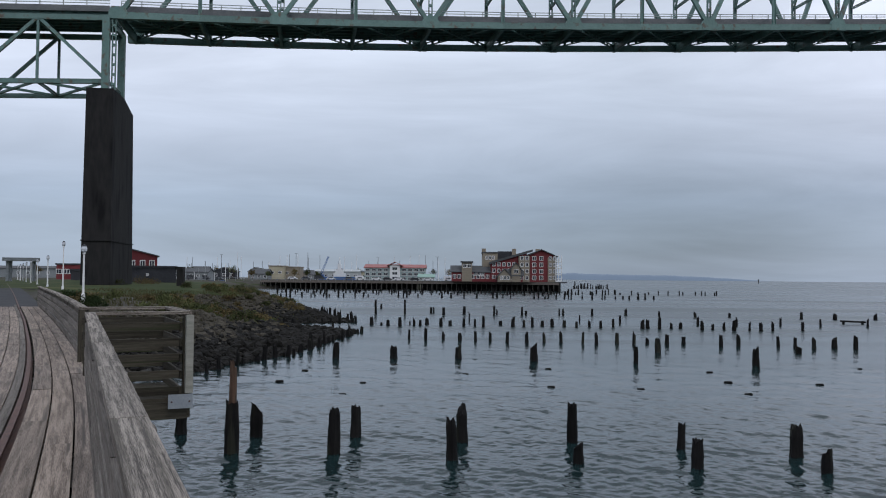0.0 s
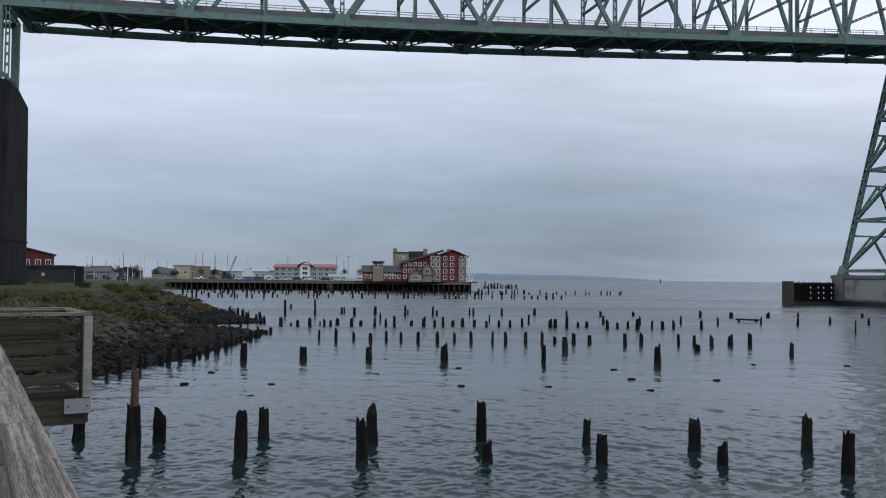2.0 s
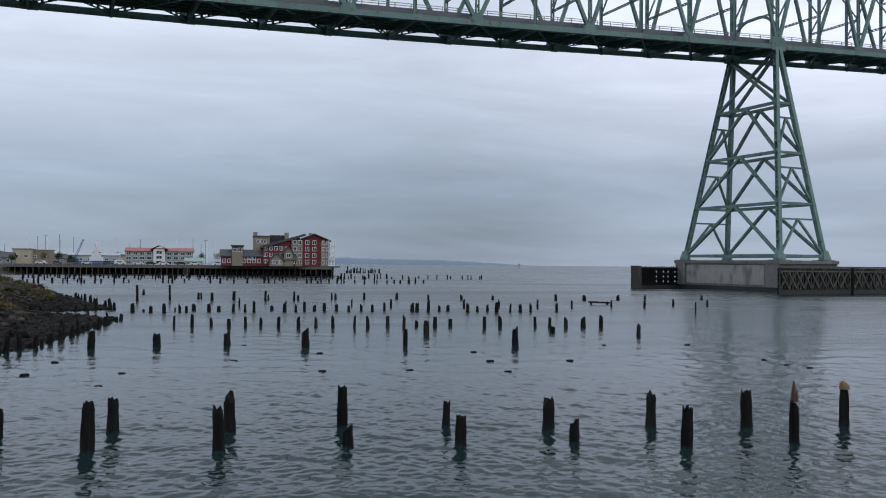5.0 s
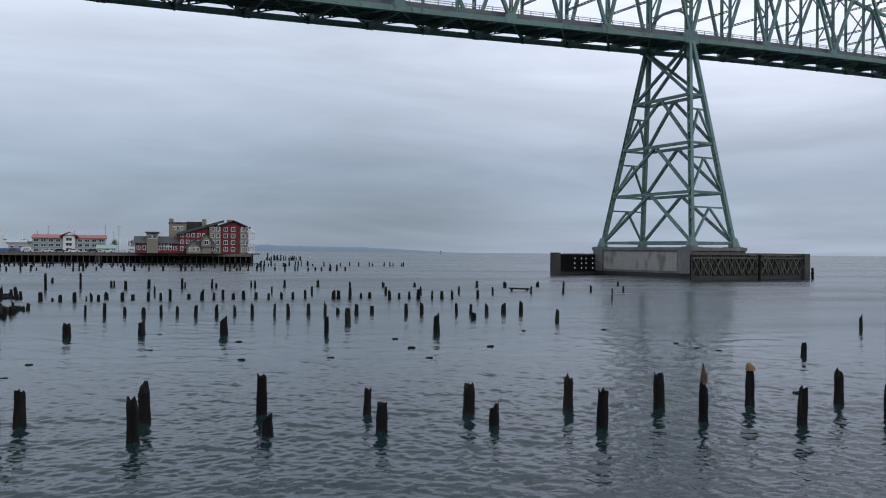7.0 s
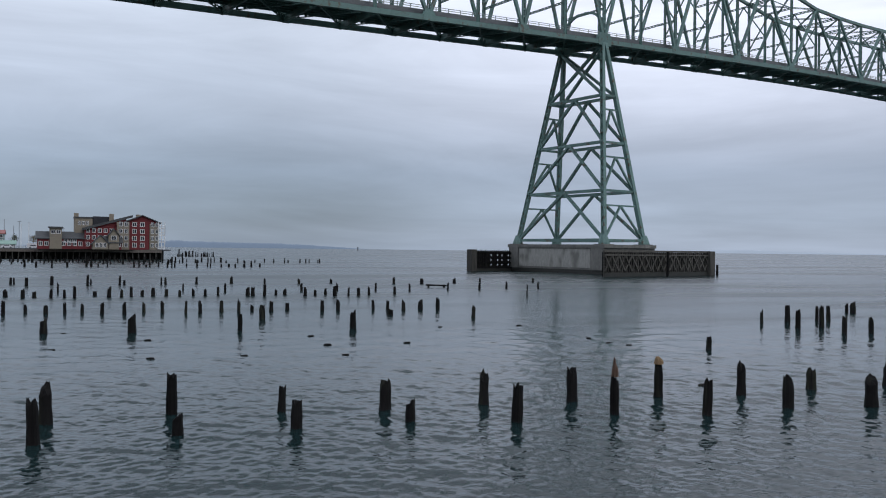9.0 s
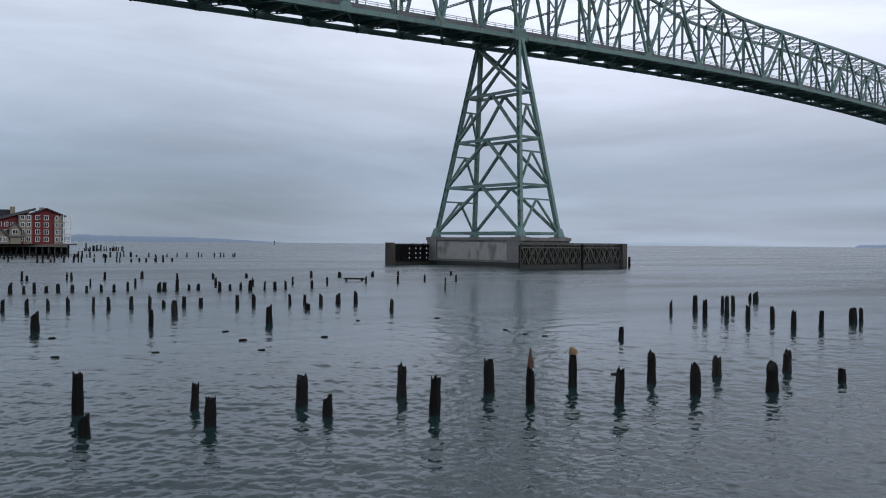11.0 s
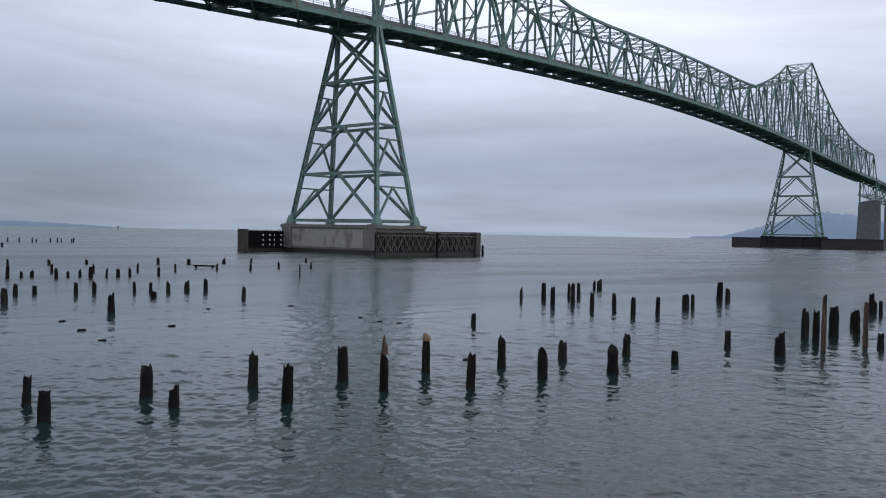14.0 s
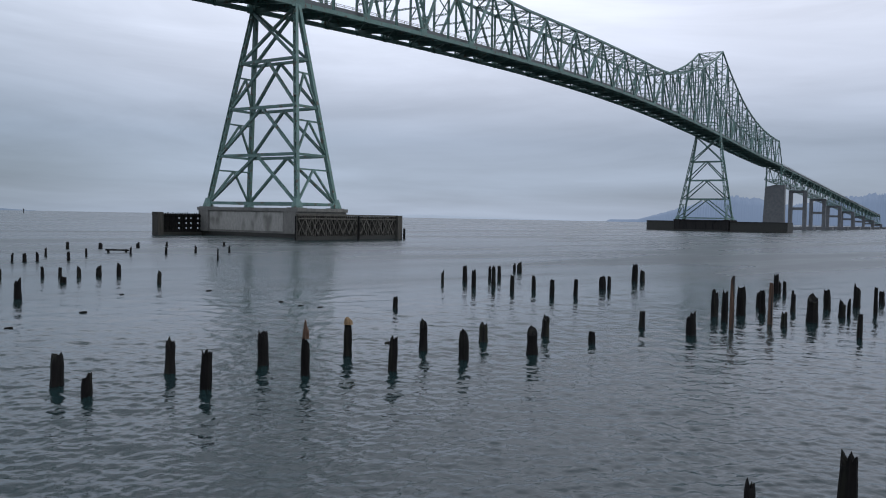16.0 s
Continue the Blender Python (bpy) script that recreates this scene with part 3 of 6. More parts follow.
def river_pier(s, name, label, rich):
    """Concrete base of a tower, with recessed side panels, and timber fenders off both ends."""
    t = thing(name, on(s, 8.0, 0), label, "bridge pier", "river piers")
    turn = Matrix.Translation(on(s, 8.0, 0)) @ Matrix.Rotation(ANGLE, 4, "Z")
    body = CONCRETE if rich else PIER
    part("block", boxed(((-8.9, -17.3, 1.0), (8.9, 17.3, 6.4)), m=turn), body, t)
    part("wet_foot", boxed(((-8.8, -17.1, -3), (8.8, 17.1, 1.0)), m=turn), WETCON, t)
    part("coping", boxed(((-9.25, -17.75, 6.4), (9.25, 17.75, 7.2)), m=turn), body, t)
    for x in (-1, 1):
        for y0, y1 in ((-17.3, -13.2), (13.6, 17.3)):
            lo, hi = sorted((x * 8.9, x * 9.2))
            part("pilaster", boxed(((lo, y0, 1.0), (hi, y1, 6.4)), m=turn), body, t)
    if rich:
        part("recessed_panel", boxed(((-8.98, -12.8, 1.5), (-8.88, 13.2, 6.1)), m=turn), PANEL, t, "paler recessed concrete panel")
    for x in (-7.0, 7.0):
        for y in (-15.4, 15.8):
            part("pedestal", boxed(((x - 1.7, y - 1.7, 7.2), (x + 1.7, y + 1.7, 7.36)), m=turn), body, t)
    return t, turn


def fender(p, q, name, label, height, tight, mat, end_posts=(True, True), slotted=False):
    """A timber fender wall: piles side by side, wales across them and solid end posts."""
    t = thing(name, p, label, "fender", "pier fenders")
    p, q = Vector(p), Vector(q)
    d = (q - p)
    n = max(4, int(d.length / tight))
    yaw = math.atan2(d.y, d.x)
    for i in range(n + 1):
        c = p.lerp(q, i / n)
        h = height + random.uniform(-0.12, 0.12)
        bm = bmesh.new()
        r = 0.17 + random.uniform(0, 0.03)
        tube(bm, [((0, 0, -2), r), ((0, 0, h), r * 0.9)], 7)
        part("fender_post", bm, mat, t, m=Matrix.Translation((c.x, c.y, 0)))
    side = Vector((-d.y, d.x, 0)).normalized() * 0.3
    for z in (0.9, 2.2, 3.5, 4.8):
        for k in ((1,) if z < 4 else (-1, 1)):
            bar("wale", p + side * k + Vector((0, 0, z)), q + side * k + Vector((0, 0, z)), 0.25, 0.3, mat, t)
    m = Matrix.Translation((p.x, p.y, 0)) @ Matrix.Rotation(yaw, 4, "Z")
    part("wet_sill", boxed(((0, -0.24, -2), (d.length, 0.3, 0.85)), m=m), WETCON, t)
    if slotted:
        # sheeting between the posts, with small openings left in some bays
        bay = d.length / n
        for i in range(n):
            rows = ((0.8, 1.5), (1.9, 2.75), (3.15, 4.0), (4.4, height - 0.3)) if i in (1, 4, 6, 9) else ((0.8, height - 0.3),)
            for z0, z1 in rows:
                part("sheeting_board", boxed(((i * bay, -0.04, z0), ((i + 1) * bay, 0.04, z1)), m=m), mat, t)
    else:
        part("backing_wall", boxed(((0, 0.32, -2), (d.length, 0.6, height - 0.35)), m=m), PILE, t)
        part("cap_beam", boxed(((0, -0.26, height - 0.28), (d.length, 0.2, height + 0.14)), m=m), mat, t)
        # cross bracing on the river face
        count = 17
        for i in range(count):
            a, b = p.lerp(q, i / count) - side * 0.9, p.lerp(q, (i + 1) / count) - side * 0.9
            for z0, z1, off in ((1.2, 4.7, 0.0), (4.7, 1.2, 0.26)):
                bar("brace", a - side * off + Vector((0, 0, z0)), b - side * off + Vector((0, 0, z1)), 0.2, 0.3, mat, t)
        for f, h in ((0.53, 5.6), (1.03, 2.6)):
            e = p.lerp(q, f) - side * 5
            bm = bmesh.new()
            tube(bm, [((e.x, e.y, -2), 0.34), ((e.x, e.y, h), 0.28)], 8)
            part("dolphin_post", bm, PILE, t)
    for e, want in zip((p, q), end_posts):
        if want:
            m = Matrix.Translation((e.x, e.y, 0)) @ Matrix.Rotation(yaw, 4, "Z")
            part("end_post", boxed(((-0.9, -1.0, -2), (0.9, 1.0, height + 0.1)), m=m), FENDER, t)
    return t


river_pier(TOWER_A, "river_pier", "weathered grey concrete tower base with dark wet waterline", True)
fender((103.6, 153.9, 0), (139.4, 161.8, 0), "pier_fender", "weathered timber pile fender wall off the concrete base", 5.75, 0.72, FENDER, (False, True))
fender((105.0, 200.0, 0), (91.4, 196.2, 0), "pier_fender", "dark open timber fender beside the concrete base", 5.6, 0.75, PILE, (False, True), True)
river_pier(TOWER_B, "river_pier", "long dark concrete tower base far across the water", False)
for y0, y1 in ((17.8, 36), (-52, -17.8)):
    turn = Matrix.Translation(on(TOWER_B, 8.0, 0)) @ Matrix.Rotation(ANGLE, 4, "Z")
    f = thing("pier_fender", turn @ Vector((0, (y0 + y1) / 2, 0)), "long dark timber fender wall running off the tower base", "fender", "pier fenders")
    part("fender_wall", boxed(((-8, y0, -2), (8, y1, 5.9)), m=turn), WETCON, f)
    part("fender_cap", boxed(((-8.3, y0, 5.9), (8.3, y1, 6.3)), m=turn), PIER, f)

# ---- old pilings ----


def piling_mesh(rng, h, r, mat_ragged=1.0, lean=0.0):
    """A rotten pile: fluted, tapering and bent a little, its top broken off in splinters."""
    bm = bmesh.new()
    sides = 14
    flute = [1 + rng.uniform(-0.13, 0.13) for _ in range(sides)]
    tops = [rng.uniform(0.0, 1.0) ** 1.8 for _ in range(sides)]
    style = rng.random()
    peak = rng.uniform(0, 2 * math.pi)
    drop = min(0.55, 0.35 * h) * mat_ragged
    last = None
    dx, dy = rng.uniform(-lean, lean), rng.uniform(-lean, lean)
    levels = [-1.0, 0.0, 0.18, 0.4, 0.6, 0.78, 0.9, 1.0]
    for li, f in enumerate(levels):
        ring = []
        for i in range(sides):
            a = 2 * math.pi * i / sides
            bow = (1.06 if f <= 0 else 1.04 - 0.16 * f) * (1 + 0.05 * math.sin(9 * f + peak))
            z = h * f if f > 0 else (f * 1.2)
            if li >= 5:
                cut = drop * (0.5 * tops[i] + (0.9 * (0.5 - 0.5 * math.cos(a - peak)) if style < 0.5 else 0.25 * abs(math.sin(1.5 * a + peak))))
                z -= cut * (li - 4) / 3
            rr = r * flute[i] * bow * (1 - (0.10 * rng.random() if li > 5 else 0.02 * rng.random()))
            ring.append(bm.verts.new((rr * math.cos(a) + dx * max(0, z), rr * math.sin(a) + dy * max(0, z), z)))
        if last:
            for i in range(sides):
                bm.faces.new((last[i], last[(i + 1) % sides], ring[(i + 1) % sides], ring[i]))
        last = ring
    hollow = bm.verts.new((dx * h, dy * h, h - drop * rng.uniform(0.4, 1.1)))
    for i in range(sides):
        bm.faces.new((last[i], last[(i + 1) % sides], hollow))
    return bm


rng = random.Random(7)


def pilings(rows, group, label="black rotten timber piling standing in the water", name="piling"):
    for x, y, h, r in rows:
        ob = part(name, piling_mesh(rng, h, r, 1.0, 0.035), PILE, m=Matrix.Translation((x, y, 0)))
        tagged(ob, label, "piling", group)

pilings([(-8.48, 29.28, 1.24, 0.24), (-5.16, 26.59, 1.62, 0.2), (-4.97, 29.59, 1.2, 0.18), (-1.35, 26.30, 1.45, 0.18), (-1.15, 29.00, 1.42, 0.19), (2.67, 29.40, 1.47, 0.17), (2.57, 26.10, 0.68, 0.16), (6.28, 28.80, 0.95, 0.14), (6.09, 25.70, 0.95, 0.17), (9.70, 27.70, 1.12, 0.2), (9.90, 25.70, 0.8, 0.17), (-11.29, 29.46, 0.91, 0.2), (13.43, 27.48, 1.31, 0.17), (13.15, 24.37, 1.32, 0.18), (16.88, 26.94, 1.37, 0.21), (20.09, 23.22, 1.33, 0.17), (24.01, 25.81, 1.42, 0.17), (23.70, 23.10, 1.29, 0.21), (27.81, 25.88, 0.93, 0.2)], "front row of pilings")
pilings([(27.10, 22.38, 1.19, 0.24), (31.62, 25.35, 1.12, 0.18), (31.81, 22.75, 0.53, 0.16)], "front row of pilings")
pilings([(38.43, 24.30, 0.96, 0.16), (37.82, 21.09, 1.29, 0.24), (46.64, 24.54, 1.7, 0.22), (45.03, 23.05, 1.85, 0.18), (48.63, 23.83, 1.87, 0.26), (54.55, 25.49, 1.11, 0.19), (50.43, 23.32, 1.58, 0.18), (56.45, 25.57, 1.33, 0.12), (65.77, 29.42, 1.68, 0.2), (67.08, 29.71, 1.06, 0.14), (65.87, 28.72, 1.13, 0.14), (45.41, 19.74, 0.87, 0.16), (53.43, 22.69, 1.45, 0.15), (48.91, 19.61, 1.7, 0.33), (56.83, 21.86, 1.46, 0.22), (53.22, 19.58, 1.11, 0.19), (53.51, 19.28, 1.28, 0.1), (60.23, 21.23, 1.74, 0.23), (44.19, 15.33, 1.31, 0.13), (56.82, 18.85, 1.83, 0.13)], "piling cluster off the boardwalk")
pilings([(64.43, 21.00, 1.02, 0.18)], "piling cluster off the boardwalk")
pilings([(49.51, 51.20, 1.21, 0.12), (52.62, 51.58, 1.5, 0.2), (49.00, 46.99, 1.56, 0.18), (56.03, 51.75, 1.44, 0.15), (51.71, 47.27, 1.75, 0.17), (57.33, 51.75, 1.36, 0.18), (49.40, 43.18, 1.37, 0.18), (67.26, 58.60, 0.96, 0.15), (67.06, 57.70, 1.19, 0.27), (51.30, 42.56, 1.3, 0.18), (48.78, 38.67, 1.34, 0.19), (50.69, 37.96, 1.31, 0.17), (57.20, 40.12, 1.16, 0.28), (57.70, 39.81, 1.12, 0.14), (66.72, 43.26, 1.73, 0.26), (67.42, 42.86, 1.26, 0.21), (33.35, 38.57, 0.81, 0.15), (52.18, 36.04, 0.19, 0.04)], "pilings beyond the channel")
pilings([(-11.14, 57.57, 1.21, 0.23), (-7.12, 58.19, 0.98, 0.26), (-2.60, 58.50, 1.14, 0.22), (2.62, 57.60, 1.31, 0.25), (9.45, 57.11, 1.25, 0.15), (17.19, 56.40, 1.45, 0.22), (12.55, 65.61, 1.22, 0.22), (23.60, 66.80, 0.66, 0.24), (29.46, 62.67, 1.11, 0.16)], "second row of pilings")
pilings([(-7.95, 76.18, 0.98, 0.1), (-6.34, 75.09, 1.22, 0.15), (-4.84, 76.79, 0.78, 0.13), (-3.23, 74.99, 0.81, 0.18), (-1.82, 75.20, 0.96, 0.13), (-0.52, 75.40, 0.91, 0.13), (0.99, 73.70, 1.09, 0.15), (2.70, 73.40, 1.13, 0.15), (4.30, 75.01, 0.9, 0.15), (5.71, 73.91, 1.14, 0.15), (7.52, 73.01, 1.17, 0.12), (8.73, 73.21, 1.12, 0.15), (10.63, 74.11, 1.04, 0.17), (12.04, 73.71, 1.23, 0.15), (13.34, 74.61, 0.59, 0.15), (14.85, 73.61, 0.98, 0.2), (16.46, 74.51, 0.74, 0.17), (19.17, 72.51, 1.1, 0.17), (20.88, 73.41, 1.11, 0.17), (24.19, 73.30, 0.97, 0.14)], "third row of pilings")
pilings([(25.50, 73.00, 0.91, 0.14), (26.70, 72.00, 0.99, 0.17), (28.51, 72.30, 1.04, 0.24), (30.12, 71.99, 1.18, 0.19)], "third row of pilings")
pilings([(-14.82, 98.67, 1.07, 0.23), (-13.51, 97.77, 0.4, 0.13), (-12.60, 96.77, 0.79, 0.2), (-11.10, 95.98, 1.11, 0.2), (-10.19, 98.38, 0.53, 0.1), (-9.59, 97.38, 0.99, 0.16), (-8.89, 97.58, 0.73, 0.16), (-8.39, 101.18, 0.82, 0.24), (-6.48, 98.09, 1.06, 0.2), (-5.48, 99.39, 0.67, 0.2), (-3.77, 97.49, 1.05, 0.16), (-2.46, 97.70, 0.92, 0.16), (-1.45, 96.80, 1.43, 0.16), (0.55, 100.70, 0.61, 0.2), (1.96, 97.50, 1.31, 0.2), (3.26, 97.80, 0.92, 0.16), (4.27, 98.01, 1.31, 0.16), (5.47, 99.41, 0.73, 0.2), (6.58, 98.41, 1.06, 0.2), (7.98, 98.71, 0.86, 0.2)], "fourth row of pilings")
pilings([(9.39, 97.91, 0.79, 0.16), (10.90, 98.21, 0.98, 0.16), (12.10, 97.41, 0.91, 0.16), (13.71, 98.81, 1.12, 0.16), (16.82, 97.21, 1.16, 0.23), (17.43, 97.31, 1.1, 0.23), (18.63, 96.51, 1.48, 0.19), (20.24, 97.91, 0.78, 0.16), (21.34, 98.11, 0.85, 0.2), (23.15, 95.41, 1.26, 0.19), (24.66, 96.71, 0.77, 0.16), (25.96, 96.91, 0.96, 0.16), (26.57, 95.01, 1.32, 0.22), (28.37, 95.41, 1.13, 0.13), (29.68, 95.61, 1.01, 0.19), (31.09, 95.90, 1.2, 0.16), (34.60, 96.60, 1.08, 0.19)], "fourth row of pilings")
pilings([(-18.17, 125.16, 2.38, 0.17), (-13.85, 126.27, 2.4, 0.17), (-20.41, 147.36, 1, 0.2), (-10.25, 131.18, 1.07, 0.18), (-9.84, 131.28, 1.07, 0.13), (-7.93, 125.79, 1.28, 0.21), (-4.92, 128.49, 1.39, 0.22), (-3.48, 108.89, 1.39, 0.11), (-0.29, 125.80, 1.69, 0.17), (0.11, 127.80, 0.95, 0.13), (3.92, 126.91, 1.53, 0.17), (4.53, 127.01, 0.85, 0.17), (9.65, 128.31, 1.2, 0.13), (10.25, 128.41, 1.2, 0.17), (10.98, 110.71, 1.04, 0.11), (14.77, 129.52, 1.21, 0.17), (15.80, 107.61, 1.15, 0.14), (20.09, 130.82, 1.22, 0.22), (24.71, 128.22, 0.94, 0.17), (29.93, 127.62, 0.93, 0.21)], "scattered far pilings")
pilings([(25.45, 107.11, 1.14, 0.18), (35.35, 128.91, 0.77, 0.21), (30.17, 106.81, 1.13, 0.14), (35.49, 106.70, 1.12, 0.14), (44.90, 125.90, 1.16, 0.21), (39.81, 105.20, 1.11, 0.14), (49.51, 125.29, 0.99, 0.29), (45.96, 106.38, 1.11, 0.14), (55.89, 126.76, 1, 0.25), (50.42, 105.54, 1.09, 0.16), (62.46, 130.62, 0.77, 0.19), (55.89, 107.90, 1.13, 0.16), (72.30, 129.43, 0.78, 0.2), (60.76, 107.16, 1.14, 0.16), (50.50, 91.79, 1.46, 0.1)], "scattered far pilings")
pilings([(15.43, 5.40, 1.76, 0.17), (14.74, 6.82, 1.01, 0.1)], "pilings close to the boardwalk")

# pilings with a look of their own
tall = tagged(part("piling", piling_mesh(rng, 1.8, 0.25, 0.9), PILE, m=Matrix.Translation((-8.44, 26.36, 0))), "thick black piling whose rotten core stands up as a brown spike", "piling", "front row of pilings")
bm = piling_mesh(rng, 3.15, 0.125, 1.3, 0.02)
part("spike", bm, BROWNPILE, tall, "splintered red-brown heartwood", Matrix.Translation((-8.44, 26.36, 0)))
bm = bmesh.new()
tube(bm, [((16.94, 24.27, 1.3), 0.125), ((16.95, 24.27, 1.55), 0.115), ((16.93, 24.28, 1.75), 0.06), ((16.92, 24.27, 1.98), 0.02)], 8)
slim = tagged(part("piling", piling_mesh(rng, 1.45, 0.15, 0.7), PILE, m=Matrix.Translation((16.94, 24.27, 0))), "slim black piling with a brown splintered top", "piling", "front row of pilings")
part("splinter", bm, BROWNPILE, slim, "bare red-brown heartwood")
for x, y, h, r in ((41.85, 21.01, 2.94, 0.12), (45.55, 20.60, 2.43, 0.13)):
    tagged(part("piling", piling_mesh(rng, h, r, 0.6, 0.02), BROWNPILE, m=Matrix.Translation((x, y, 0))), "slim brown weathered piling, black below the tide line", "piling", "brown pilings")
for x, y in ((-7.1, 44.5), (-7.4, 40.1), (-1.8, 49.3), (-1.5, 58.2), (2.9, 44.1), (3.3, 52.8), (7.5, 43.8), (-6.5, 53.7), (-11.5, 49.8), (-11.7, 44.6), (13.1, 52.2), (17.7, 46.9), (23.5, 55.6), (29.7, 55.1), (12.9, 47.3), (12.6, 42.6), (24.1, 28.2), (29.8, 45.8), (29.7, 43.3), (30.1, 41.8)):
    ob = part("pile_stub", piling_mesh(rng, rng.uniform(0.05, 0.09), rng.uniform(0.10, 0.15), 0.8), PILE, m=Matrix.Translation((x, y, 0)) @ Matrix.Diagonal((1.6, 0.9, 1, 1)))
    tagged(ob, "black pile stub rotted off just above the water", "piling", "drowned pile stubs")
capped = tagged(part("piling", piling_mesh(rng, 1.36, 0.19, 0.4), PILE, m=Matrix.Translation((20.69, 26.73, 0))), "black piling with tan rotten wood on its head", "piling", "front row of pilings")
bm = bmesh.new()
tube(bm, [((20.69, 26.73, 1.26), 0.19), ((20.70, 26.73, 1.40), 0.17), ((20.66, 26.73, 1.48), 0.12), ((20.64, 26.73, 1.56), 0.05)], 8)
part("cap", bm, TANWOOD, capped, "crumbling tan wood")
# an old cross beam left on two stubs
beam = thing("fallen_beam", (47, 113, 0), "dark timber beam left lying across two rotten pile stubs", "beam")
bar("beam", (45.2, 112.6, 0.42), (48.6, 113.2, 0.27), 0.3, 0.22, PILE, beam)
for x, y in ((45.6, 112.7), (48.2, 113.1)):
    part("stub", piling_mesh(rng, 0.45, 0.16, 0.2), PILE, beam, m=Matrix.Translation((x, y, 0)))
# the far field of pilings off the hotel's pier
bm = bmesh.new()


def far_pile(x, y, h, r):
    tube(bm, [((x, y, -1), r), ((x + rng.uniform(-0.06, 0.06), y, h), r * rng.uniform(0.6, 0.95))], 6)


FWD, RIGHT = Vector((-0.0621, 0.9981, 0)), Vector((0.9981, 0.0621, 0))


def spot(x, d, z=0.0):
    """A place x metres to the right and d metres ahead of the boardwalk's lookout, facing the hotel."""
    p = RIGHT * x + FWD * d
    turn = Matrix.Rotation(radians(float(np.interp(x / d, (-0.12, 0.0, 0.09), (0.34, 0.2, -0.1)))), 3, "Z")
    p = turn @ p
    return Vector((p.x, p.y, z))


for d, x0, x1, step in ((232, -46, 60, 1.9), (268, -52, 40, 2.6), (296, -60, 62, 1.45), (305, -40, 66, 2.0), (325, -64, 45, 1.9)):
    x = x0
    while x < x1:
        if rng.random() < 0.74:
            p = spot(x + rng.uniform(-0.7, 0.7), d + rng.uniform(-3, 3))
            far_pile(p.x, p.y, rng.choice((1.0, 1.3, 1.6, 1.9, 2.3)) * rng.uniform(0.75, 1.1), rng.uniform(0.2, 0.32))
        x += step * rng.uniform(0.5, 1.5)
for i in range(14):
    p = spot(66 + 2.4 * i + rng.uniform(-1, 1), 296 + rng.uniform(-4, 4))
    if rng.random() < 0.75:
        far_pile(p.x, p.y, rng.uniform(0.9, 1.7), 0.26)
tagged(part("far_pilings", bm, PILE), "field of hundreds of small black pilings far out", "pilings", kind="stuff")
bm = bmesh.new()
for i in range(26):
    p = spot(72 + 0.75 * i + rng.uniform(-0.4, 0.4), 470 + rng.uniform(-6, 6))
    far_pile(p.x, p.y, rng.uniform(1.2, 4.6) * (1 - 0.4 * i / 26), rng.uniform(0.2, 0.45))
tagged(part("far_pile_cluster", bm, PILE), "ragged dark remains of a pier beyond the hotel", "pilings", kind="stuff")

# ---- land ----
SHORE = [(-419.5, -122.0), (-120.0, -0.5), (-60.1, 20.7), (-33.1, 34.9), (-19.7, 44.9), (-17.6, 47.7), (-16.9, 53.3), (-15.5, 59.4), (-15.1, 68.6), (-14.5, 84.7), (-17.9, 87.9), (-27.5, 93.4), (-28.0, 96.9), (-22.5, 99.8), (-17.9, 103.2), (-20.0, 106.9), (-29.2, 132.7), (-47.9, 184.8), (-88.1, 310.6), (-104.7, 361.5), (-64.0, 395.7), (-25.9, 389.9), (-18.3, 469.9), (-63.2, 639.7), (-423.4, 698.0)]
sx = np.array([p[0] for p in SHORE], float)
sy = np.array([p[1] for p in SHORE], float)


def inland(x, y):
    """Signed distance from the shoreline, positive on land."""
    x, y = np.asarray(x, float), np.asarray(y, float)
    best = np.full(x.shape, 1e9)
    inside = np.zeros(x.shape, bool)
    for i in range(len(sx)):
        ax, ay, bx, by = sx[i], sy[i], sx[(i + 1) % len(sx)], sy[(i + 1) % len(sx)]
        t = np.clip(((x - ax) * (bx - ax) + (y - ay) * (by - ay)) / ((bx - ax) ** 2 + (by - ay) ** 2), 0, 1)
        best = np.minimum(best, np.hypot(x - ax - t * (bx - ax), y - ay - t * (by - ay)))
        if ay != by:
            cross = ((ay > y) != (by > y)) & (x < (bx - ax) * (y - ay) / (by - ay) + ax)
            inside ^= cross
    return np.where(inside, best, -best)


def land_z(x, y):
    d = inland(x, y)
    bumps = 0.25 * np.sin(x * 0.55 + 1.3 * np.sin(y * 0.31)) * np.sin(y * 0.47 + 0.8) + 0.12 * np.sin(x * 1.7 + y * 1.1)
    z = np.where(d > 0, 3.9 * (1 - np.exp(-(np.maximum(d, 0) / 8.5) ** 1.25)), d * 0.45)
    for tx, ty, reach in ((-14.1, 84.8, 22.0), (-17.4, 103.3, 15.0)):
        z = np.where(d > 0, z * np.clip(np.hypot(x - tx, y - ty) / reach, 0.22, 1.0), z)
    return np.maximum(z + 0.6 * bumps * np.clip(d / 2, 0, 1) * np.clip((14 - d) / 8, 0.1, 1), -3)


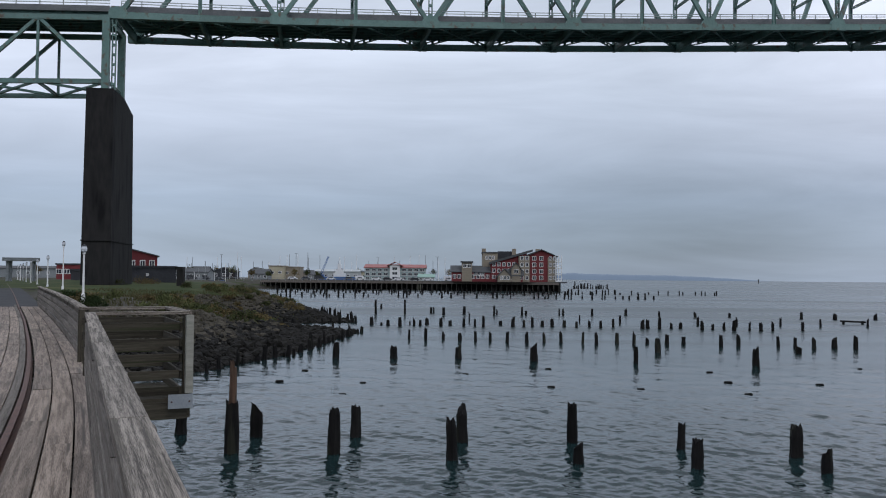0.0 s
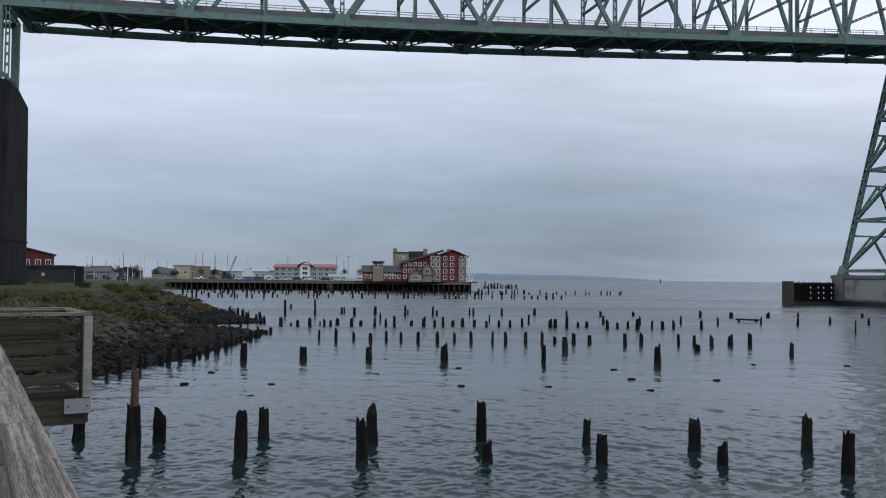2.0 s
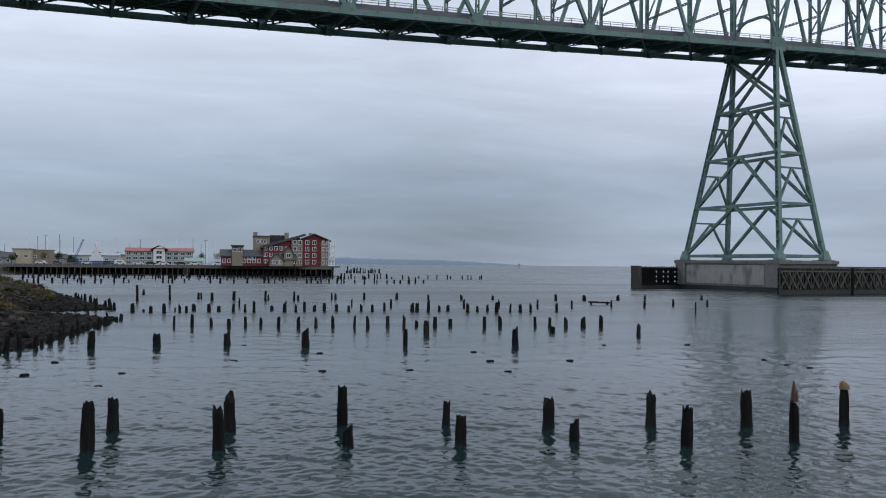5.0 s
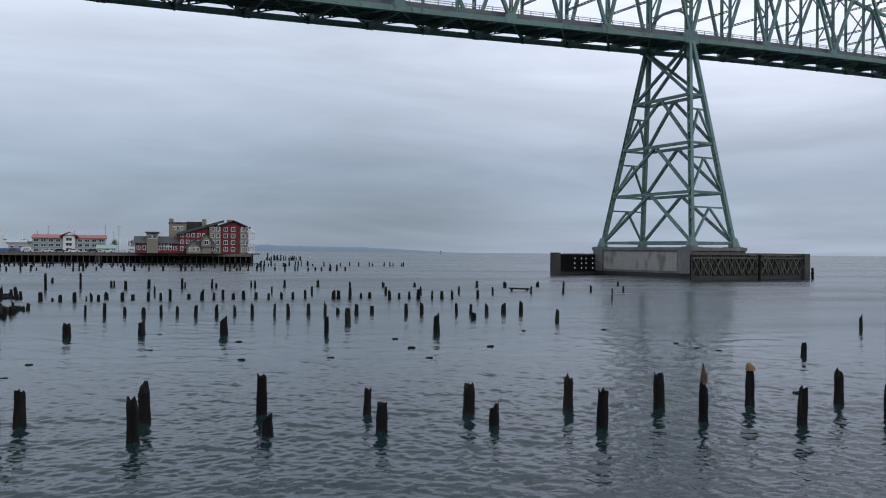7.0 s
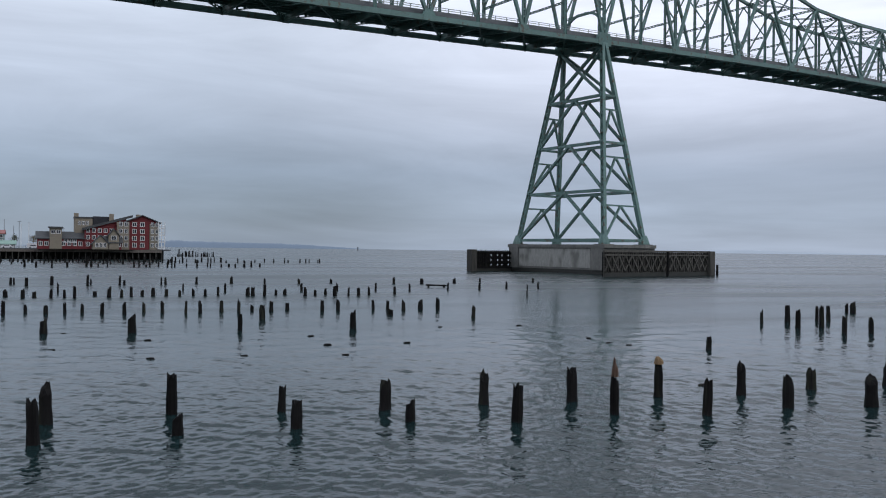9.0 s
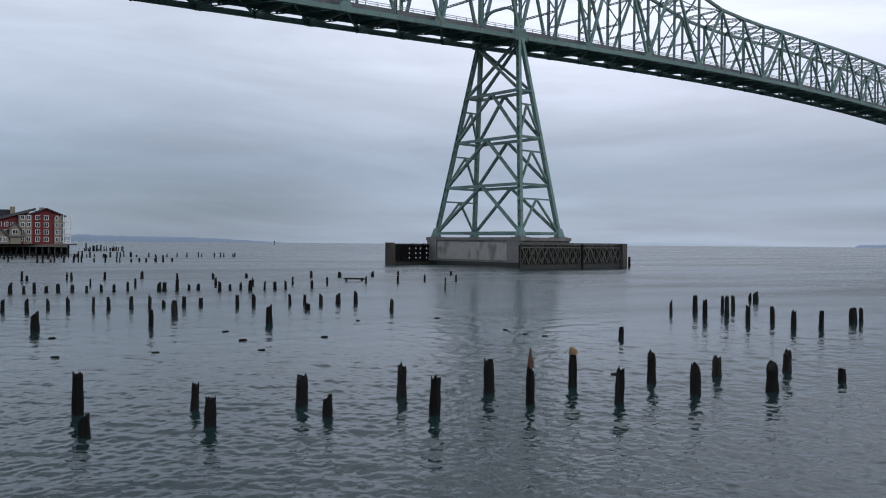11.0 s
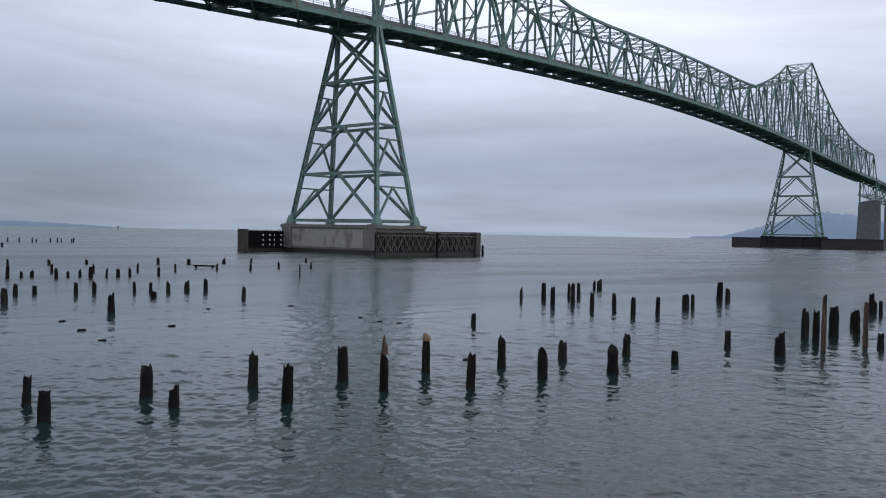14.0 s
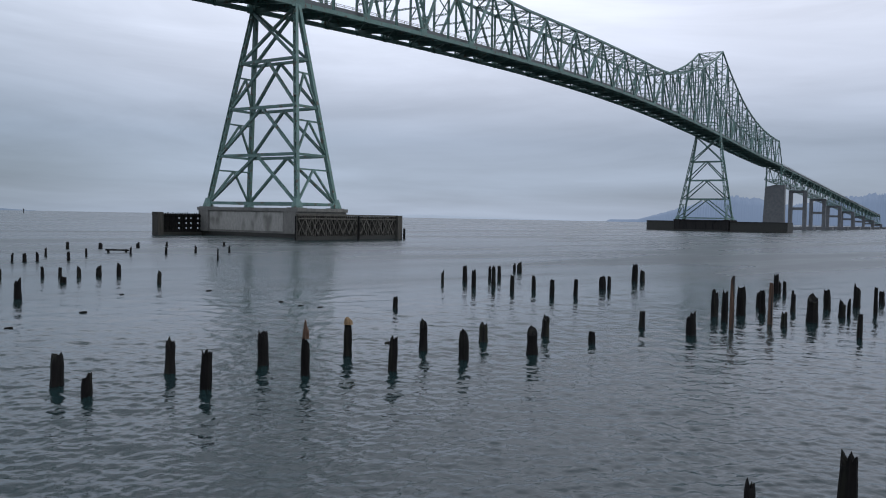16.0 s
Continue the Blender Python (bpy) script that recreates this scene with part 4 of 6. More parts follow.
gx = np.concatenate([np.arange(-420, -80, 8.0), np.arange(-80, -4, 1.3)])
gy = np.concatenate([np.arange(-120, 20, 5.0), np.arange(20, 150, 1.5), np.arange(150, 700, 6.0)])
GX, GY = np.meshgrid(gx, gy)
D, Z = inland(GX, GY), land_z(GX, GY)
keep = (D > -9)
index = -np.ones(GX.shape, int)
index[keep] = np.arange(keep.sum())
verts = np.stack([GX[keep], GY[keep], Z[keep]], 1)
a, b, c, d = index[:-1, :-1].ravel(), index[:-1, 1:].ravel(), index[1:, 1:].ravel(), index[1:, :-1].ravel()
ok = (a >= 0) & (b >= 0) & (c >= 0) & (d >= 0)
me = bpy.data.meshes.new("ground")
me.from_pydata(verts.tolist(), [], np.stack([a, b, c, d], 1)[ok].tolist())
me.materials.append(SOIL)
me.shade_smooth()
tagged(part("ground", me, SOIL), "dark earth and gravel of the river bank", "ground", kind="structure")


def ground_at(x, y):
    return float(land_z(np.array([x]), np.array([y]))[0])


# mown grass over the level ground, with an uneven edge towards the bank
bm = bmesh.new()
cells = {}
LX, LY = np.meshgrid(np.arange(-140, -22, 2.0), np.arange(66, 250, 2.0), indexing="ij")
LD, LZ = inland(LX, LY), land_z(LX, LY)
good = (LY > 92 + 4 * np.sin(LX * 0.3)) & (LD > 11.0 + 2.0 * np.sin(LY * 0.21) + 1.2 * np.sin(LY * 0.53 + LX)) & (LX + 0.612 * LY > -3.0)
for i, j in np.argwhere(good):
    cells[(i, j)] = bm.verts.new((LX[i, j], LY[i, j], LZ[i, j] + 0.07))
for (i, j), v in cells.items():
    q = [cells.get(k) for k in ((i, j), (i + 1, j), (i + 1, j + 1), (i, j + 1))]
    if all(q):
        bm.faces.new(q)
tagged(part("lawn", bm, LAWN, smooth=True), "green mown lawn along the top of the bank", "lawn", kind="structure")

# ---- boardwalk ----
TRACE = [Vector(p) for p in ((8.98, -16.51, 0), (3.56, -6.52, 0), (-1.52, 3.47, 0), (-6.99, 13.95, 0), (-14.97, 27.56, 0), (-23.91, 42.23, 0), (-45.71, 77.88, 0), (-78.34, 130.79, 0), (-112.48, 185.70, 0), (-170.74, 279.56, 0))]
samples = []
for i in range(len(TRACE) - 1):
    p0, p1, p2, p3 = TRACE[max(0, i - 1)], TRACE[i], TRACE[i + 1], TRACE[min(len(TRACE) - 1, i + 2)]
    for j in range(40):
        t = j / 40
        samples.append(0.5 * (2 * p1 + (p2 - p0) * t + (2 * p0 - 5 * p1 + 4 * p2 - p3) * t * t + (3 * p1 - p0 - 3 * p2 + p3) * t ** 3))
run = [0.0]
for p, q in zip(samples, samples[1:]):
    run.append(run[-1] + (q - p).length)
RX, RY = np.array([p.x for p in samples]), np.array([p.y for p in samples])
RUN = np.array(run)


def way(s, off=0.0, z=0.0):
    """The point s metres along the railing's line, off metres to its landward side."""
    x, y = np.interp(s, RUN, RX), np.interp(s, RUN, RY)
    x1, y1 = np.interp(s + 0.5, RUN, RX), np.interp(s + 0.5, RUN, RY)
    x0, y0 = np.interp(s - 0.5, RUN, RX), np.interp(s - 0.5, RUN, RY)
    t = Vector((x1 - x0, y1 - y0, 0)).normalized()
    return Vector((x, y, z)) + Vector((-t.y, t.x, 0)) * off


def run_at_y(y):
    return float(np.interp(y, RY, RUN))


S_NEAR, S_GAP0, S_GAP1, S_END = run_at_y(-6), run_at_y(13.9), run_at_y(16.2), run_at_y(43.2)
DECK_Z = 3.96


def plank(name, s0, s1, o0, o1, z0, z1, mat, parent, label=""):
    """A curved plank between two offsets from the railing's line."""
    m, length = along(way(s0, (o0 + o1) / 2, z1), way(s1, (o0 + o1) / 2, z1))
    inv = m.inverted()
    bm = bmesh.new()
    n = 3
    rows = []
    for i in range(n + 1):
        s = s0 + (s1 - s0) * i / n
        rows.append([bm.verts.new(inv @ way(s, o, z)) for o, z in ((o0, z0), (o0, z1), (o1, z1), (o1, z0))])
    for r, q in zip(rows, rows[1:]):
        for i in range(4):
            bm.faces.new((r[i], r[(i + 1) % 4], q[(i + 1) % 4], q[i]))
    bm.faces.new(rows[0][::-1])
    bm.faces.new(rows[-1])
    return part(name, bm, mat, parent, label, m)


deck = tagged(part("boardwalk_deck", boxed(((0, 0, 0), (0.01, 0.01, 0.01)), m=Matrix.Translation(way(S_NEAR, 2, 3.5))), BOARD), "weathered plank deck of a riverside trolley trestle", "boardwalk", kind="structure")
# joists and cap beams below, planks above, with the flangeways beside the rails left open
for o in (0.0, 1.6, 3.2, 4.8):
    s = S_NEAR
    while s < S_END:
        plank("joist", s, s + 6, o, o + 0.25, DECK_Z - 0.42, DECK_Z - 0.08, BOARD, deck)
        s += 6
s = S_NEAR + 1
while s < S_END - 2:
    bar("cap_beam", way(s, -0.1, DECK_Z - 0.6), way(s, 5.6, DECK_Z - 0.6), 0.32, 0.34, BOARD, deck)
    for o in (0.25, 2.8, 5.3):
        p = way(s, o)
        bm = bmesh.new()
        tube(bm, [((p.x, p.y, -1), 0.19), ((p.x, p.y, DECK_Z - 0.77), 0.17)], 9)
        part("support_pile", bm, PILE, deck)
    s += 4.2
rows_of_planks = [0.0 + 0.285 * i for i in range(19)]
RAILS = (0.95, 2.39)
for o in rows_of_planks:
    if any(abs(o + 0.14 - r) < 0.15 for r in RAILS):
        continue
    s = S_NEAR - rng.uniform(0, 3)
    while s < S_END:
        L = rng.choice((3.0, 3.6, 4.2))
        e = min(s + L, S_END)
        if e - s > 0.4:
            lift = rng.uniform(-0.004, 0.006)
            plank("plank", s + 0.004, e - 0.004, o + 0.009, o + 0.276, DECK_Z - 0.08, DECK_Z + lift, DECK, deck)
        s = e
for i, r in enumerate(RAILS):
    track = thing("rail_track", way(S_NEAR, r, DECK_Z), "worn rusty trolley rail set between the deck planks", "rail", "trolley rails")
    s = S_NEAR
    end = run_at_y(150)
    while s < end:
        e = min(s + 4, end)
        z = DECK_Z
        plank("rail_head", s, e, r - 0.036, r + 0.036, z - 0.03, z + 0.012, RUST, track)
        plank("rail_foot", s, e, r - 0.07, r + 0.07, z - 0.16, z - 0.13, RUST, track)
        if s < S_END:
            plank("guard_timber", s, e, r - 0.2, r - 0.10, z - 0.14, z - 0.07, BOARD, track)
            plank("guard_timber", s, e, r + 0.07, r + 0.19, z - 0.1, z - 0.006, BOARD, track)
        s = e


def railing(name, posts, label, post_mat=BOARD, board_mat=BOARD, boards=(0.14, 0.35, 0.56, 0.77), cap_w=0.165, inner=1):
    """Posts, four boards and a flat cap between the given points."""
    t = thing(name, posts[0] + Vector((0, 0, DECK_Z)), label, "railing", "boardwalk railings")
    run_dir = (posts[-1] - posts[0]).normalized()
    back = Vector((run_dir.y, -run_dir.x, 0)) * (0.045 if inner > 0 else 0.0)
    for p in (q + back for q in posts):
        bar("post", p + Vector((0, 0, DECK_Z - 0.55)), p + Vector((0, 0, DECK_Z + 1.04)), 0.14, 0.14, post_mat, t, up=(posts[-1] - posts[0]))
    for p, q in zip(posts, posts[1:]):
        d = (q - p).normalized()
        nrm = Vector((-d.y, d.x, 0)) * (0.055 if inner > 0 else -0.095)
        for z in boards:
            up = Vector((0, 0, DECK_Z + z + 0.07 + rng.uniform(-0.006, 0.006)))
            bar("board", p + nrm + up, q + nrm + up, 0.045, 0.145, board_mat, t)
        top = Vector((0, 0, DECK_Z + 1.065 + rng.uniform(-0.002, 0.002)))
        ob = bar("cap_board", p + top, q + top, cap_w, 0.05, CAP, t, label="silver-grey weathered cap board")
    return t


def stops(s0, s1, step):
    n = max(1, round((s1 - s0) / step))
    return [way(s0 + (s1 - s0) * i / n) for i in range(n + 1)]


railing("railing", [Vector((3.66, -6.52, 0)).lerp(Vector((-6.99, 13.95, 0)), i / 10) for i in range(11)], "weathered grey timber railing with a broad flat cap")
railing("railing", stops(S_GAP1, S_END, 2.4), "weathered timber railing curving away with the boardwalk")
c0, c3 = way(S_GAP0 + 0.1, 0.02), way(S_GAP1 - 0.1, 0.02)
out = (way(S_GAP0, -1, 0) - way(S_GAP0, 0, 0))
c1, c2 = c0 + out * 1.65, c3 + out * 1.65
bay = railing("railing", [c3, c2, c1, c0], "small timber lookout bay with slatted sides built out over the water", inner=-1, post_mat=BAYBOARD, board_mat=BAYBOARD, boards=(-0.42, -0.12, 0.18, 0.46, 0.74))
post = thing("corner_post", c1 + Vector((0, 0, DECK_Z - 1)), "pale timber post bolted to the corner of the lookout bay", "post")
corner = c1 - (c3 - c0).normalized() * 0.16 + out * 0.02
bar("post", corner + Vector((0, 0, DECK_Z - 0.36)), corner + Vector((0, 0, DECK_Z + 1.03)), 0.13, 0.13, POSTWOOD, post, up=out)
plate_m, _ = along(corner - out * 0.36, corner + out * 0.06)
part("bracket_plate", boxed(((0, -0.10, -0.62), (0.42, -0.085, -0.37)), m=Matrix.Translation((0, 0, DECK_Z)) @ plate_m), PLATE, post, "grey galvanised bracket plate")
for x in (0.06, 0.36):
    bm = bmesh.new()
    bmesh.ops.create_icosphere(bm, subdivisions=1, radius=0.018, matrix=Matrix.Translation((0, 0, DECK_Z)) @ plate_m @ Matrix.Translation((x, -0.108, -0.5)))
    part("bolt", bm, RUST, post)
floor = thing("bay_platform", (c0 + c2) / 2 + Vector((0, 0, DECK_Z)), "dark timber platform of the lookout bay", "platform")
for i in range(6):
    a = c0.lerp(c3, (i + 0.5) / 6)
    b = c1.lerp(c2, (i + 0.5) / 6)
    bar("plank", a + Vector((0, 0, DECK_Z - 0.5)), b + Vector((0, 0, DECK_Z - 0.5)), 0.36, 0.06, BAYBOARD, floor)
for a, b in ((c0, c1), (c3, c2), (c1, c2)):
    bar("bearer", a + Vector((0, 0, DECK_Z - 0.68)), b + Vector((0, 0, DECK_Z - 0.68)), 0.15, 0.3, BAYBOARD, floor)

# asphalt path on from the deck's end, and gravel along the track
bm = bmesh.new()
last = None
for i in range(60):
    s = S_END - 0.02 + i * 3.2
    if s > RUN[-1] - 2:
        break
    row = [bm.verts.new(way(s, o, z)) for o, z in ((-0.2, 2.2), (-0.2, DECK_Z - 0.015), (0.8, DECK_Z - 0.01), (3.4, DECK_Z - 0.01), (5.6, DECK_Z - 0.015), (5.6, 2.2))]
    if last:
        for j in range(5):
            bm.faces.new((last[j], row[j], row[j + 1], last[j + 1]))
    last = row
tagged(part("path", bm, ASPHALT), "grey asphalt riverside path with a trolley track", "path", kind="structure")

# ---- bank: stones, bulkhead stubs, shrubs, hedge ----


def stone_mesh(r, mat):
    bm = bmesh.new()
    bmesh.ops.create_icosphere(bm, subdivisions=1, radius=1.0)
    off = Vector((r.uniform(0, 50), r.uniform(0, 50), 0))
    for v in bm.verts:
        v.co *= 1 + 0.45 * noise.noise(v.co * 0.9 + off)
        v.co = Vector((v.co.x * 1.2, v.co.y * 0.9, v.co.z * 0.7))
    me = bpy.data.meshes.new("stone")
    bm.to_mesh(me)
    bm.free()
    me.materials.append(mat)
    return me


STONES = [stone_mesh(rng, mat) for mat in (ROCK, DRYROCK) for _ in range(9)]
riprap = tagged(part("riprap", boxed(((0, 0, 0), (0.3, 0.3, 0.2)), m=Matrix.Translation((-20.5, 55, 0.9))), ROCK), "slope of dark tumbled basalt stones along the shore", "riprap", kind="structure")
draw = np.random.RandomState(5)
CX, CY = draw.uniform(-46, -13.5, 48000), draw.uniform(36, 190, 48000)
CD, CZ = inland(CX, CY), land_z(CX, CY)
good = (CD > -0.3) & (CD < 11.5) & (draw.uniform(0, 1, 48000) < np.where(CD < 6.5, 1.0, 0.35))
places = sorted(zip(CX[good].tolist(), CY[good].tolist(), CZ[good].tolist()), key=lambda p: p[0] ** 2 + p[1] ** 2)[:10500]
STONE_DATA = [(np.array([v.co[:] for v in me.vertices]), np.array([p.vertices[:] for p in me.polygons])) for me in STONES[:9]]
rest = {True: ([], [], [0]), False: ([], [], [0])}
for i, (x, y, gz) in enumerate(places):
    k = i % 9
    size = rng.uniform(0.12, 0.36) * (1.5 if rng.random() < 0.13 else 1.0)
    m = Matrix.Translation((x, y, gz + size * 0.2)) @ Euler((rng.uniform(-0.5, 0.5), rng.uniform(-0.5, 0.5), rng.uniform(0, 6.28))).to_matrix().to_4x4() @ Matrix.Diagonal((size, size, size, 1))
    dry = gz > 1.45 + rng.uniform(-0.7, 0.7)
    if i < 300:
        part("stone", STONES[k + 9 if dry else k], ROCK, riprap, m=m)
    else:
        v, f = STONE_DATA[k]
        mm = np.array(m)
        sv, sf, total = rest[dry]
        sv.append(v @ mm[:3, :3].T + mm[:3, 3])
        sf.append(f + total[0])
        total[0] += len(v)
for dry, (sv, sf, total) in rest.items():
    me = bpy.data.meshes.new("riprap_rest")
    me.from_pydata(np.concatenate(sv).tolist(), [], np.concatenate(sf).tolist())
    me.materials.append(DRYROCK if dry else ROCK)
    tagged(part("riprap_rest", me, ROCK, riprap), kind="stuff")
stubs = []
for i in range(5, 16):
    p, q = Vector((*SHORE[i], 0)), Vector((*SHORE[i + 1], 0))
    n = max(1, int((q - p).length / 1.25))
    for j in range(n):
        stubs.append(p.lerp(q, (j + rng.uniform(0, 0.5)) / n))
for p in stubs:
    if rng.random() < 0.12:
        continue
    ob = part("bulkhead_stub", piling_mesh(rng, rng.choice((0.5, 0.65, 0.8, 1.0, 1.3)) * rng.uniform(0.8, 1.1), rng.uniform(0.10, 0.2), 1.0, 0.1), PILE, m=Matrix.Translation((p.x + rng.uniform(0.5, 1.1), p.y - 0.2, 0)))
    tagged(ob, "short black bulkhead post along the foot of the stones", "piling", "bulkhead posts")


def leafy(bm, r, centre, size, count, leaf):
    """Loose leaves in uneven clumps round a centre."""
    clumps = []
    for _ in range(9):
        a, e, d = r.uniform(0, 6.28), r.uniform(0.05, 1.4), r.uniform(0.35, 0.85)
        clumps.append((Vector((d * math.cos(a) * math.cos(e) * size[0], d * math.sin(a) * math.cos(e) * size[1], d * math.sin(e) * size[2])), r.uniform(0.28, 0.5)))
    for _ in range(count):
        c, w = clumps[r.randrange(9)]
        v = Vector((r.gauss(0, 1), r.gauss(0, 1), r.gauss(0, 1))).normalized() * w * r.uniform(0.3, 1.0)
        p = Vector(centre) + c + Vector((v.x * size[0], v.y * size[1], v.z * size[2]))
        if p.z < centre[2] - 0.1:
            p.z = centre[2] + r.uniform(0, 0.2)
        t = Euler((r.uniform(0, 6.28), r.uniform(0, 6.28), r.uniform(0, 6.28))).to_matrix()
        L = leaf * r.uniform(0.6, 1.4)
        bm.faces.new([bm.verts.new(p + t @ Vector(q)) for q in ((-L, 0, 0), (0, -L * 0.45, 0), (L, 0, 0), (0, L * 0.45, 0))])


def shrub(x, y, size, mat, label, count=420, leaf=0.09, base=None):
    z = ground_at(x, y) if base is None else base
    t = thing("shrub", (x, y, z), label, "shrub", "bank shrubs")
    bm = bmesh.new()
    for _ in range(6):
        a = rng.uniform(0, 6.28)
        bar("stem", (x, y, z - 0.1), (x + 0.5 * size[0] * math.cos(a), y + 0.5 * size[1] * math.sin(a), z + size[2] * 0.7), 0.04, 0.04, BROWNPILE, t)
    leafy(bm, rng, (x, y, z + size[2] * 0.15), size, count, leaf)
    part("foliage", bm, mat, t)


for x, y, s in ((-64.9, 137.6, 1.5), (-68.3, 155.4, 1.9), (-66.6, 157.1, 1.7), (-48.4, 127.5, 1.2), (-28.6, 82.7, 1.3), (-34.6, 104.9, 1.3), (-45.3, 145.0, 1.4), (-59.1, 197.9, 1.5), (-26.1, 65.8, 0.9), (-26.1, 71.5, 1), ):
    shrub(x, y, (s * 1.3, s * 1.2, s * 0.85), LEAF if s < 1.6 else DRYLEAF, "wind-shaped olive green shrub on the bank", 600, 0.10)
for i in range(120):
    y = rng.uniform(56, 160)
    x = float(np.interp(y, (47, 85, 95, 104, 133, 190), (-17.4, -14.1, -22.5, -17.6, -28.6, -47))) - rng.uniform(5.5, 19)
    s = rng.uniform(0.5, 1.25)
    shrub(x, y, (s * 1.3, s * 1.1, s * 0.75), LEAF if rng.random() < 0.6 else DRYLEAF, "low scrubby bush growing between the bank stones", 300, 0.12)

# rough grass on the bank
CX, CY = draw.uniform(-50, -14, 42000), draw.uniform(50, 150, 42000)
CD, CZ = inland(CX, CY), land_z(CX, CY)
good = ((CD > 6.0) & (CD < 17)) | ((np.abs(CY - 101) < 4.5) & (CD > 1.2))
gv, gf = [], []
for x, y, z in zip(CX[good], CY[good], CZ[good]):
    h, a, w = rng.uniform(0.12, 0.42), rng.uniform(0, 6.28), rng.uniform(0.025, 0.06)
    n = len(gv)
    gv += [(x - w * math.cos(a), y - w * math.sin(a), z), (x + w * math.cos(a), y + w * math.sin(a), z), (x + rng.uniform(-0.12, 0.12), y + rng.uniform(-0.12, 0.12), z + h)]
    gf.append((n, n + 1, n + 2))
me = bpy.data.meshes.new("rough_grass")
me.from_pydata(gv, [], gf)
me.materials.append(BANKGRASS)
tagged(part("rough_grass", me, BANKGRASS), "rough grass tufts over the upper bank", "grass", kind="stuff")

hedge = thing("hedge", (-30.7, 60.0, 3.3), "dark clipped hedge beside the path", "hedge")
for i in range(6):
    p = Vector((-33.6, 62.6, 0)).lerp(Vector((-28.4, 58.4, 0)), i / 5)
    bm = bmesh.new()
    leafy(bm, rng, (p.x, p.y, ground_at(p.x, p.y)), (1.0, 1.0, 1.0), 900, 0.07)
    part("foliage", bm, HEDGE, hedge)


def lamp_post(p, h, big=1.0):
    t = thing("lamp_post", p, "white-painted post lamp with a round globe and cap", "lamp post", "path lamps")
    x, y, z = p
    bm = bmesh.new()
    tube(bm, [((x, y, z - 0.8), 0.16), ((x, y, z + 0.5), 0.15), ((x, y, z + 0.6), 0.085), ((x, y, z + h - 0.75), 0.065), ((x, y, z + h - 0.7), 0.12), ((x, y, z + h - 0.62), 0.12)], 10)
    part("post", bm, WHITE, t)
    bm = bmesh.new()
    tube(bm, [((x, y, z + h - 0.62), 0.10), ((x, y, z + h - 0.5), 0.2), ((x, y, z + h - 0.32), 0.23), ((x, y, z + h - 0.15), 0.17)], 12)
    part("globe", bm, GLOBE, t, "clear round globe")
    bm = bmesh.new()
    tube(bm, [((x, y, z + h - 0.15), 0.19), ((x, y, z + h - 0.04), 0.10), ((x, y, z + h), 0.03)], 10)
    part("cap", bm, DARKWALL, t)


lamp_post((-30.88, 60.5, 3.7), 4.25)
for x, d, h in ((-45.2, 100, 6.0), (-54.1, 115, 4.6), (-67.6, 140, 4.6), (-78.5, 160, 4.6), (-89.3, 180, 4.6), (-100, 200, 4.6), (-110.7, 220, 4.6), (-121.5, 240, 4.6)):
    lamp_post(spot(x, d, 3.7), h)

# ---- buildings ----
WINDOWS = {}


def window(parent, m, x, z, w, h, y=0.0, trim=WHITE):
    """A trimmed window with a crossbar, set on a wall that faces -y in the pose m."""
    key = (w, h, trim.name)
    if key not in WINDOWS:
        t = 0.16
        bm = boxed(((-w / 2 - t, -0.10, -h / 2 - t), (w / 2 + t, 0.02, -h / 2)), ((-w / 2 - t, -0.10, h / 2), (w / 2 + t, 0.02, h / 2 + t)), ((-w / 2 - t, -0.10, -h / 2), (-w / 2, 0.02, h / 2)), ((w / 2, -0.10, -h / 2), (w / 2 + t, 0.02, h / 2)), ((-0.06, -0.08, -h / 2), (0.06, 0.02, h / 2)))
        f = bpy.data.meshes.new("window")
        bm.to_mesh(f)
        bm.free()
        f.materials.append(trim)
        bm = boxed(((-w / 2, -0.05, -h / 2), (w / 2, 0.03, h / 2)))
        g = bpy.data.meshes.new("pane")
        bm.to_mesh(g)
        bm.free()
        g.materials.append(PANE)
        WINDOWS[key] = (f, g)
    f, g = WINDOWS[key]
    at = m @ Matrix.Translation((x, y, z))
    ob = part("window", f, trim, parent, m=at)
    part("pane", g, PANE, ob, m=at)


def gable(bm, x0, x1, y0, y1, z0, rise, over=0.4, axis="x", thick=0.25, m=None):
    """A pitched roof as two thick slopes; axis: the way the ridge runs."""
    if axis == "x":
        mid = (y0 + y1) / 2
        for ya in (y0 - over, y1 + over):
            zl = z0 - rise * over / ((y1 - y0) / 2)
            vs = [(x0 - over, ya, zl), (x1 + over, ya, zl), (x1 + over, mid, z0 + rise), (x0 - over, mid, z0 + rise)]
            slab(bm, vs, thick, m)
    else:
        mid = (x0 + x1) / 2
        for xa in (x0 - over, x1 + over):
            zl = z0 - rise * over / ((x1 - x0) / 2)
            vs = [(xa, y0 - over, zl), (xa, y1 + over, zl), (mid, y1 + over, z0 + rise), (mid, y0 - over, z0 + rise)]
            slab(bm, vs, thick, m)


def slab(bm, vs, thick, m):
    lo = [bm.verts.new(m @ Vector(v)) for v in vs]
    hi = [bm.verts.new(m @ (Vector(v) + Vector((0, 0, thick)))) for v in vs]
    bm.faces.new(lo)
    bm.faces.new(hi[::-1])
    for i in range(4):
        bm.faces.new((lo[i], hi[i], hi[(i + 1) % 4], lo[(i + 1) % 4]))


